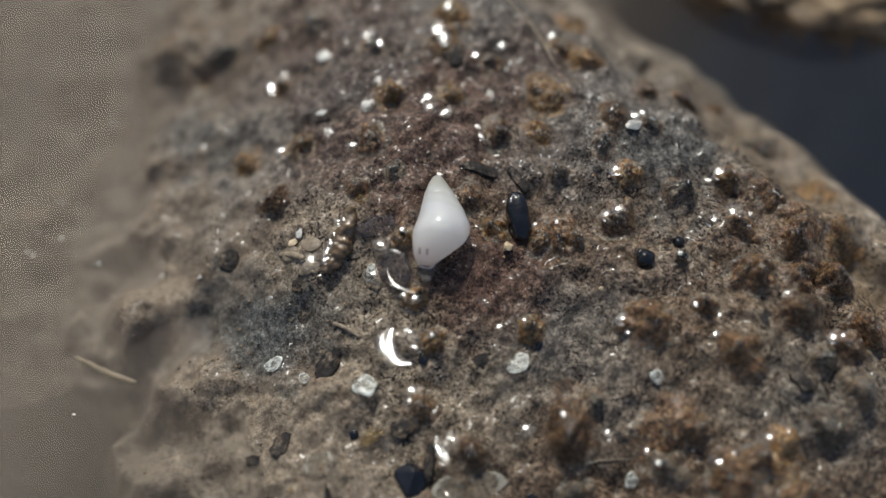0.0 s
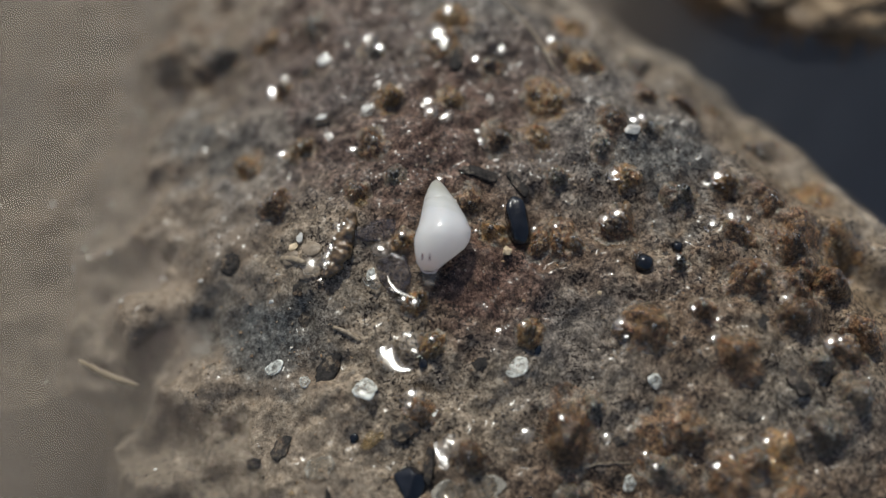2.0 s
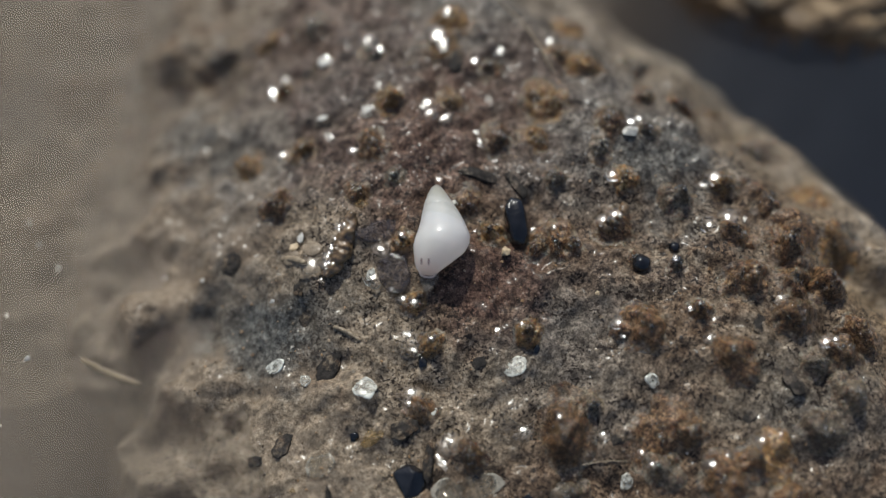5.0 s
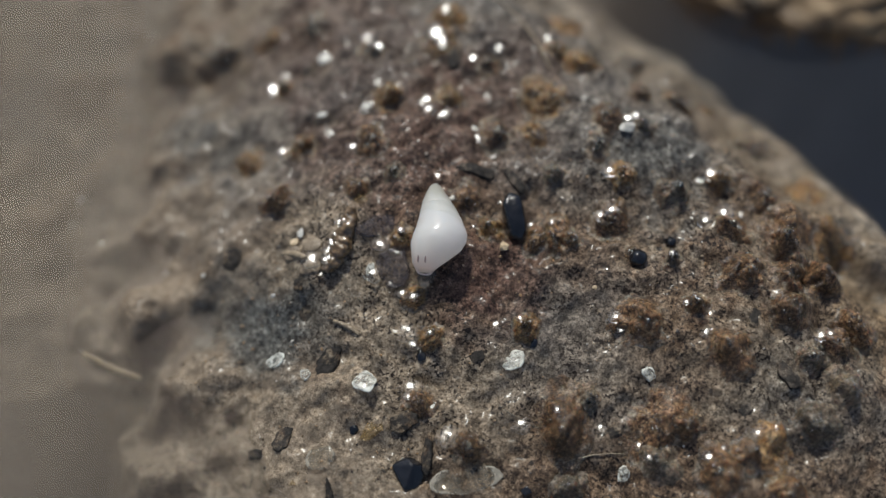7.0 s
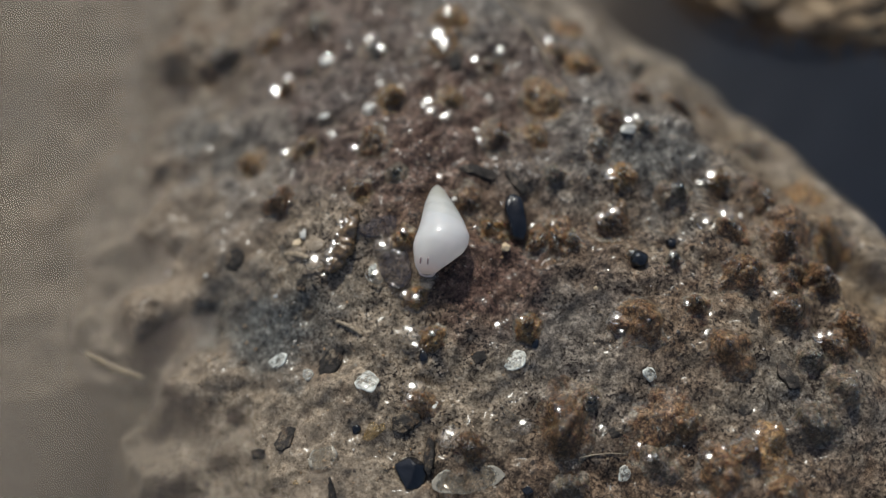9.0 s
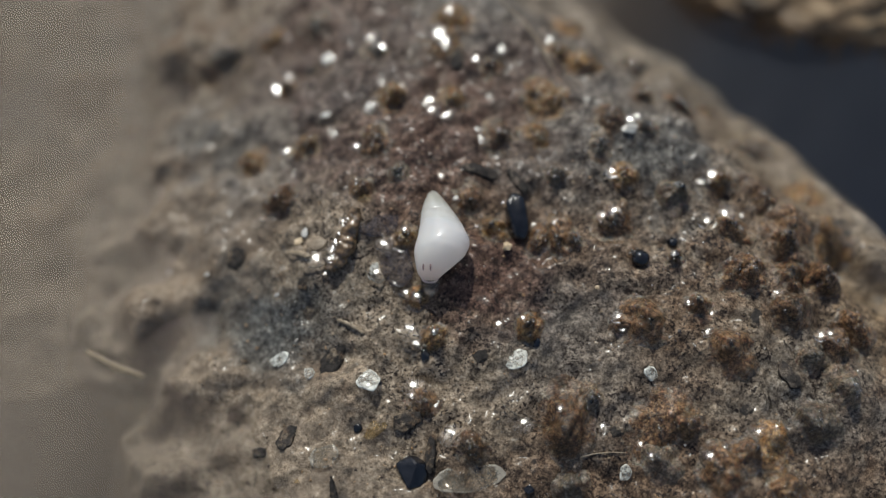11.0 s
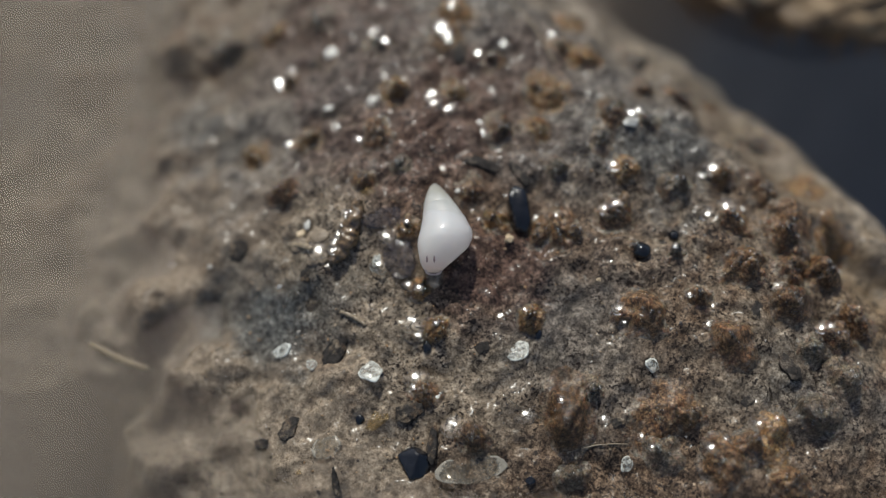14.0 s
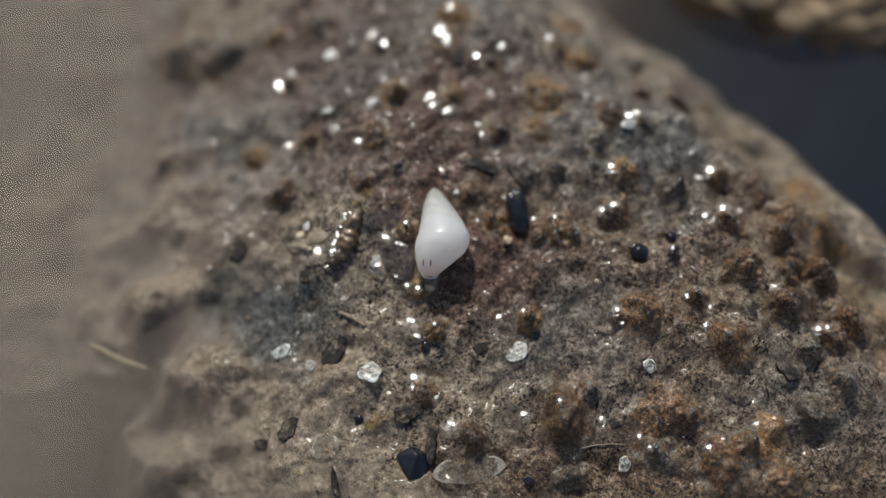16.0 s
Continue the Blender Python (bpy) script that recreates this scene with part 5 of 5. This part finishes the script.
def motions():
    walk(snail, [
        (0, pose(-0.32 * MM, 0.88 * MM, 0.12 * MM, 6.0, 0, -6.4)),
        (1.5, pose(-0.27 * MM, 0.87 * MM, 0.11 * MM, 6.0, 0, -3.8)),
        (3.5, pose(-0.35 * MM, 0.85 * MM, 0.11 * MM, 6.0, 0, -5.0)),
        (4, pose(-0.28 * MM, 0.82 * MM, 0.11 * MM, 6.0, 0, -4.8)),
        (6.5, pose(-0.29 * MM, 0.59 * MM, 0.06 * MM, 6.0, 0, -5.4)),
        (7, pose(-0.32 * MM, 0.60 * MM, 0.07 * MM, 6.0, 0, -6.1)),
        (8, pose(-0.31 * MM, 0.60 * MM, 0.07 * MM, 6.0, 0, -5.7)),
        (9, pose(-0.32 * MM, 0.57 * MM, 0.06 * MM, 6.0, 0, -6.1)),
        (11.5, pose(-0.42 * MM, 0.28 * MM, 0.01 * MM, 6.0, 0, -0.5)),
        (12.5, pose(-0.38 * MM, 0.30 * MM, 0.01 * MM, 6.0, 0, -0.2)),
        (13.5, pose(-0.39 * MM, 0.29 * MM, 0.01 * MM, 6.0, 0, -0.1)),
        (14.5, pose(-0.40 * MM, 0.29 * MM, 0.01 * MM, 6.0, 0, -0.1)),
        (15, pose(-0.42 * MM, 0.30 * MM, 0.01 * MM, 6.0, 0, -0.8)),
        (16, pose(-0.42 * MM, 0.19 * MM, -0.01 * MM, 6.0, 0, -2.3)),
    ])
    walk(arc_near, [(0, pose(-1.545 * MM, -2.981 * MM, -1.049 * MM)), (1, pose(-1.545 * MM, -2.981 * MM, -1.079 * MM)), (2, pose(-1.545 * MM, -2.981 * MM, -1.199 * MM)), (2.8, pose(-1.545 * MM, -2.981 * MM, -1.499 * MM)), (6, pose(-1.545 * MM, -2.981 * MM, -2.05 * MM)), (16, pose(-1.545 * MM, -2.981 * MM, -2.15 * MM))])
    walk(arc_far, [(0, pose(-1.552 * MM, -1.140 * MM, -0.174 * MM)), (2, pose(-1.552 * MM, -1.140 * MM, -0.204 * MM)), (4, pose(-1.552 * MM, -1.140 * MM, -0.274 * MM)), (5.5, pose(-1.552 * MM, -1.140 * MM, -0.624 * MM)), (16, pose(-1.552 * MM, -1.140 * MM, -0.724 * MM))])
    walk(arc_low, [(0, pose(-0.058 * MM, -6.617 * MM, -2.320 * MM)), (2, pose(-0.058 * MM, -6.617 * MM, -2.370 * MM)), (4, pose(-0.058 * MM, -6.617 * MM, -2.490 * MM)), (6, pose(-0.058 * MM, -6.617 * MM, -2.770 * MM)), (16, pose(-0.058 * MM, -6.617 * MM, -2.970 * MM))])
    walk(speck(0.15), [(0, pose(-15.22 * MM, 4.17 * MM, -3.15 * MM, 0, 0, 0)), (0.5, pose(-14.82 * MM, 4.54 * MM, -3.15 * MM, 0, 0, 3)), (1, pose(-14.35 * MM, 4.52 * MM, -3.15 * MM, 0, 0, 6)), (1.5, pose(-13.77 * MM, 4.43 * MM, -3.15 * MM, 0, 0, 9)), (2, pose(-13.29 * MM, 4.24 * MM, -3.15 * MM, 0, 0, 12)), (2.5, pose(-12.73 * MM, 4.42 * MM, -3.15 * MM, 0, 0, 15)), (3, pose(-12.59 * MM, 4.12 * MM, -3.15 * MM, 0, 0, 18)), (3.5, pose(-13.05 * MM, 3.67 * MM, -3.15 * MM, 0, 0, 21)), (4.2, pose(-15.25 * MM, 2.31 * MM, -3.15 * MM, 0, 0, 25)), (6.3, pose(-16.22 * MM, 2.51 * MM, -3.15 * MM, 0, 0, 37)), (7, pose(-14.87 * MM, 3.03 * MM, -3.15 * MM, 0, 0, 42)), (8, pose(-13.91 * MM, 4.71 * MM, -3.15 * MM, 0, 0, 48)), (9, pose(-13.59 * MM, 6.17 * MM, -3.15 * MM, 0, 0, 54)), (11.3, pose(-12.30 * MM, 11.91 * MM, -3.15 * MM, 0, 0, 67)), (13, pose(-11.99 * MM, 17.67 * MM, -3.15 * MM, 0, 0, 78)), (16, pose(-12.23 * MM, 22.00 * MM, -3.15 * MM, 0, 0, 96))])
    walk(speck(0.14), [(0, pose(-14.95 * MM, 2.49 * MM, -3.15 * MM, 0, 0, 40)), (0.5, pose(-14.63 * MM, 2.71 * MM, -3.15 * MM, 0, 0, 43)), (1, pose(-14.12 * MM, 2.55 * MM, -3.15 * MM, 0, 0, 46)), (1.5, pose(-13.58 * MM, 2.32 * MM, -3.15 * MM, 0, 0, 49)), (2, pose(-13.09 * MM, 2.00 * MM, -3.15 * MM, 0, 0, 52)), (2.5, pose(-12.42 * MM, 1.88 * MM, -3.15 * MM, 0, 0, 55)), (3, pose(-12.28 * MM, 1.01 * MM, -3.15 * MM, 0, 0, 58)), (3.5, pose(-12.48 * MM, -0.19 * MM, -3.15 * MM, 0, 0, 61)), (4.2, pose(-15.08 * MM, 0.56 * MM, -3.15 * MM, 0, 0, 65)), (6.3, pose(-14.84 * MM, 1.64 * MM, -3.15 * MM, 0, 0, 77)), (7, pose(-13.56 * MM, 2.16 * MM, -3.15 * MM, 0, 0, 82)), (8, pose(-12.79 * MM, 3.97 * MM, -3.15 * MM, 0, 0, 88)), (9, pose(-12.54 * MM, 5.54 * MM, -3.15 * MM, 0, 0, 94)), (11.3, pose(-11.49 * MM, 11.28 * MM, -3.15 * MM, 0, 0, 107)), (13, pose(-11.19 * MM, 17.67 * MM, -3.15 * MM, 0, 0, 118)), (16, pose(-11.41 * MM, 22.00 * MM, -3.15 * MM, 0, 0, 136))])
    walk(speck(0.12), [(0, pose(-15.93 * MM, 1.72 * MM, -3.15 * MM, 0, 0, 80)), (0.5, pose(-15.66 * MM, 2.08 * MM, -3.15 * MM, 0, 0, 83)), (1, pose(-15.07 * MM, 2.07 * MM, -3.15 * MM, 0, 0, 86)), (1.5, pose(-14.35 * MM, 1.97 * MM, -3.15 * MM, 0, 0, 89)), (2, pose(-13.83 * MM, 1.75 * MM, -3.15 * MM, 0, 0, 92)), (2.5, pose(-13.02 * MM, 1.70 * MM, -3.15 * MM, 0, 0, 95)), (3.2, pose(-13.01 * MM, 0.75 * MM, -3.15 * MM, 0, 0, 99)), (4.2, pose(-15.25 * MM, -0.42 * MM, -3.15 * MM, 0, 0, 105)), (6, pose(-17.84 * MM, -0.98 * MM, -3.15 * MM, 0, 0, 116)), (7, pose(-19.21 * MM, -1.05 * MM, -3.15 * MM, 0, 0, 122)), (16, pose(-20.73 * MM, -1.46 * MM, -3.15 * MM, 0, 0, 176))])
    walk(speck(0.11), [(0, pose(-16.18 * MM, 1.88 * MM, -3.15 * MM, 0, 0, 120)), (0.5, pose(-15.85 * MM, 2.31 * MM, -3.15 * MM, 0, 0, 123)), (1, pose(-15.26 * MM, 2.33 * MM, -3.15 * MM, 0, 0, 126)), (1.5, pose(-14.57 * MM, 2.25 * MM, -3.15 * MM, 0, 0, 129)), (2, pose(-14.05 * MM, 2.16 * MM, -3.15 * MM, 0, 0, 132)), (2.5, pose(-13.25 * MM, 2.14 * MM, -3.15 * MM, 0, 0, 135)), (3.2, pose(-13.30 * MM, 1.25 * MM, -3.15 * MM, 0, 0, 139)), (4.2, pose(-15.81 * MM, 0.31 * MM, -3.15 * MM, 0, 0, 145)), (6, pose(-18.28 * MM, -0.98 * MM, -3.15 * MM, 0, 0, 156)), (16, pose(-20.84 * MM, -0.96 * MM, -3.15 * MM, 0, 0, 216))])
    walk(speck(0.17), [(0, pose(-13.30 * MM, 1.35 * MM, -3.15 * MM, 0, 0, 160)), (0.5, pose(-13.33 * MM, 1.33 * MM, -3.15 * MM, 0, 0, 163)), (1, pose(-13.07 * MM, 0.95 * MM, -3.15 * MM, 0, 0, 166)), (1.5, pose(-12.64 * MM, 0.48 * MM, -3.15 * MM, 0, 0, 169)), (2, pose(-12.24 * MM, -0.18 * MM, -3.15 * MM, 0, 0, 172)), (2.5, pose(-11.58 * MM, -0.54 * MM, -3.15 * MM, 0, 0, 175)), (3.5, pose(-12.34 * MM, -0.89 * MM, -3.15 * MM, 0, 0, 181)), (4.2, pose(-13.94 * MM, -1.87 * MM, -3.15 * MM, 0, 0, 185)), (6, pose(-17.26 * MM, -2.89 * MM, -3.15 * MM, 0, 0, 196)), (7, pose(-18.60 * MM, -2.97 * MM, -3.15 * MM, 0, 0, 202)), (16, pose(-20.30 * MM, -3.39 * MM, -3.15 * MM, 0, 0, 256))])
    walk(speck(0.09), [(0, pose(-15.84 * MM, 2.75 * MM, -3.15 * MM, 0, 0, 200)), (0.5, pose(-15.46 * MM, 3.14 * MM, -3.15 * MM, 0, 0, 203)), (1, pose(-14.91 * MM, 3.15 * MM, -3.15 * MM, 0, 0, 206)), (1.5, pose(-14.19 * MM, 3.10 * MM, -3.15 * MM, 0, 0, 209)), (2, pose(-13.64 * MM, 2.90 * MM, -3.15 * MM, 0, 0, 212)), (2.5, pose(-12.92 * MM, 2.96 * MM, -3.15 * MM, 0, 0, 215)), (3.5, pose(-14.11 * MM, 2.26 * MM, -3.15 * MM, 0, 0, 221)), (4.2, pose(-16.02 * MM, 1.57 * MM, -3.15 * MM, 0, 0, 225)), (6, pose(-18.45 * MM, 1.00 * MM, -3.15 * MM, 0, 0, 236)), (16, pose(-20.95 * MM, 0.55 * MM, -3.15 * MM, 0, 0, 296))])
    walk(speck(0.09), [(0, pose(-17.37 * MM, 1.40 * MM, -3.15 * MM, 0, 0, 240)), (0.5, pose(-16.65 * MM, 1.40 * MM, -3.15 * MM, 0, 0, 243)), (1, pose(-15.90 * MM, 1.49 * MM, -3.15 * MM, 0, 0, 246)), (1.5, pose(-15.08 * MM, 1.44 * MM, -3.15 * MM, 0, 0, 249)), (2, pose(-14.36 * MM, 1.32 * MM, -3.15 * MM, 0, 0, 252)), (2.5, pose(-13.36 * MM, 1.20 * MM, -3.15 * MM, 0, 0, 255)), (3.5, pose(-14.20 * MM, -0.01 * MM, -3.15 * MM, 0, 0, 261)), (4.2, pose(-16.03 * MM, -0.91 * MM, -3.15 * MM, 0, 0, 265)), (6, pose(-18.19 * MM, -1.47 * MM, -3.15 * MM, 0, 0, 276)), (16, pose(-20.40 * MM, -1.95 * MM, -3.15 * MM, 0, 0, 336))])
    walk(speck(0.15), [(0, pose(-13.70 * MM, 8.14 * MM, -3.15 * MM, 0, 0, 280)), (0.5, pose(-13.56 * MM, 8.61 * MM, -3.15 * MM, 0, 0, 283)), (1, pose(-13.30 * MM, 8.69 * MM, -3.15 * MM, 0, 0, 286)), (1.5, pose(-12.97 * MM, 8.71 * MM, -3.15 * MM, 0, 0, 289)), (2, pose(-12.71 * MM, 8.80 * MM, -3.15 * MM, 0, 0, 292)), (3, pose(-12.49 * MM, 9.21 * MM, -3.15 * MM, 0, 0, 298)), (4.2, pose(-13.06 * MM, 9.54 * MM, -3.15 * MM, 0, 0, 305)), (7, pose(-12.81 * MM, 12.93 * MM, -3.15 * MM, 0, 0, 322)), (9, pose(-12.84 * MM, 16.97 * MM, -3.15 * MM, 0, 0, 334)), (16, pose(-13.33 * MM, 21.99 * MM, -3.15 * MM, 0, 0, 376))])
    walk(speck(0.11), [(0, pose(-13.29 * MM, -4.90 * MM, -3.15 * MM, 0, 0, 320)), (0.5, pose(-12.93 * MM, -4.95 * MM, -3.15 * MM, 0, 0, 323)), (1, pose(-11.87 * MM, -5.60 * MM, -3.15 * MM, 0, 0, 326)), (1.5, pose(-10.85 * MM, -6.34 * MM, -3.15 * MM, 0, 0, 329)), (2, pose(-10.18 * MM, -6.88 * MM, -3.15 * MM, 0, 0, 332)), (3, pose(-9.83 * MM, -7.66 * MM, -3.15 * MM, 0, 0, 338)), (4.2, pose(-10.73 * MM, -8.45 * MM, -3.15 * MM, 0, 0, 345)), (6, pose(-12.44 * MM, -9.40 * MM, -3.15 * MM, 0, 0, 356)), (16, pose(-15.50 * MM, -10.76 * MM, -3.15 * MM, 0, 0, 416))])
    walk(speck(0.09), [(0, pose(-19.67 * MM, -2.08 * MM, -3.15 * MM, 0, 0, 360)), (1, pose(-17.35 * MM, -2.57 * MM, -3.15 * MM, 0, 0, 366)), (1.5, pose(-15.93 * MM, -3.00 * MM, -3.15 * MM, 0, 0, 369)), (2, pose(-14.64 * MM, -3.50 * MM, -3.15 * MM, 0, 0, 372)), (2.5, pose(-13.20 * MM, -3.99 * MM, -3.15 * MM, 0, 0, 375)), (3.2, pose(-12.31 * MM, -4.22 * MM, -3.15 * MM, 0, 0, 379)), (4.2, pose(-14.30 * MM, -4.84 * MM, -3.15 * MM, 0, 0, 385)), (6, pose(-17.36 * MM, -5.61 * MM, -3.15 * MM, 0, 0, 396)), (16, pose(-19.48 * MM, -6.14 * MM, -3.15 * MM, 0, 0, 456))])
    walk(speck(0.14), [(0, pose(-18.60 * MM, 2.07 * MM, -3.15 * MM, 0, 0, 400)), (1, pose(-17.33 * MM, 3.64 * MM, -3.15 * MM, 0, 0, 406)), (1.5, pose(-16.41 * MM, 3.91 * MM, -3.15 * MM, 0, 0, 409)), (2, pose(-15.68 * MM, 4.23 * MM, -3.15 * MM, 0, 0, 412)), (2.5, pose(-14.94 * MM, 4.71 * MM, -3.15 * MM, 0, 0, 415)), (3, pose(-14.67 * MM, 4.40 * MM, -3.15 * MM, 0, 0, 418)), (3.5, pose(-14.65 * MM, 4.37 * MM, -3.15 * MM, 0, 0, 421)), (4.2, pose(-16.60 * MM, 3.33 * MM, -3.15 * MM, 0, 0, 425)), (6.3, pose(-16.02 * MM, 3.48 * MM, -3.15 * MM, 0, 0, 437)), (7, pose(-14.69 * MM, 4.22 * MM, -3.15 * MM, 0, 0, 442)), (8, pose(-13.51 * MM, 5.18 * MM, -3.15 * MM, 0, 0, 448)), (9, pose(-12.95 * MM, 7.45 * MM, -3.15 * MM, 0, 0, 454)), (11, pose(-12.16 * MM, 12.88 * MM, -3.15 * MM, 0, 0, 466)), (13, pose(-11.99 * MM, 17.67 * MM, -3.15 * MM, 0, 0, 478)), (16, pose(-12.23 * MM, 22.00 * MM, -3.15 * MM, 0, 0, 496))])
    walk(speck(0.14), [(0, pose(-20.94 * MM, 2.60 * MM, -3.15 * MM, 0, 0, 440)), (1.5, pose(-18.93 * MM, 3.84 * MM, -3.15 * MM, 0, 0, 449)), (2.5, pose(-16.85 * MM, 4.34 * MM, -3.15 * MM, 0, 0, 455)), (3, pose(-16.25 * MM, 4.27 * MM, -3.15 * MM, 0, 0, 458)), (3.5, pose(-16.07 * MM, 4.13 * MM, -3.15 * MM, 0, 0, 461)), (4.2, pose(-17.47 * MM, 3.15 * MM, -3.15 * MM, 0, 0, 465)), (6, pose(-18.93 * MM, 2.29 * MM, -3.15 * MM, 0, 0, 476)), (16, pose(-21.46 * MM, 1.86 * MM, -3.15 * MM, 0, 0, 536))])


motions()
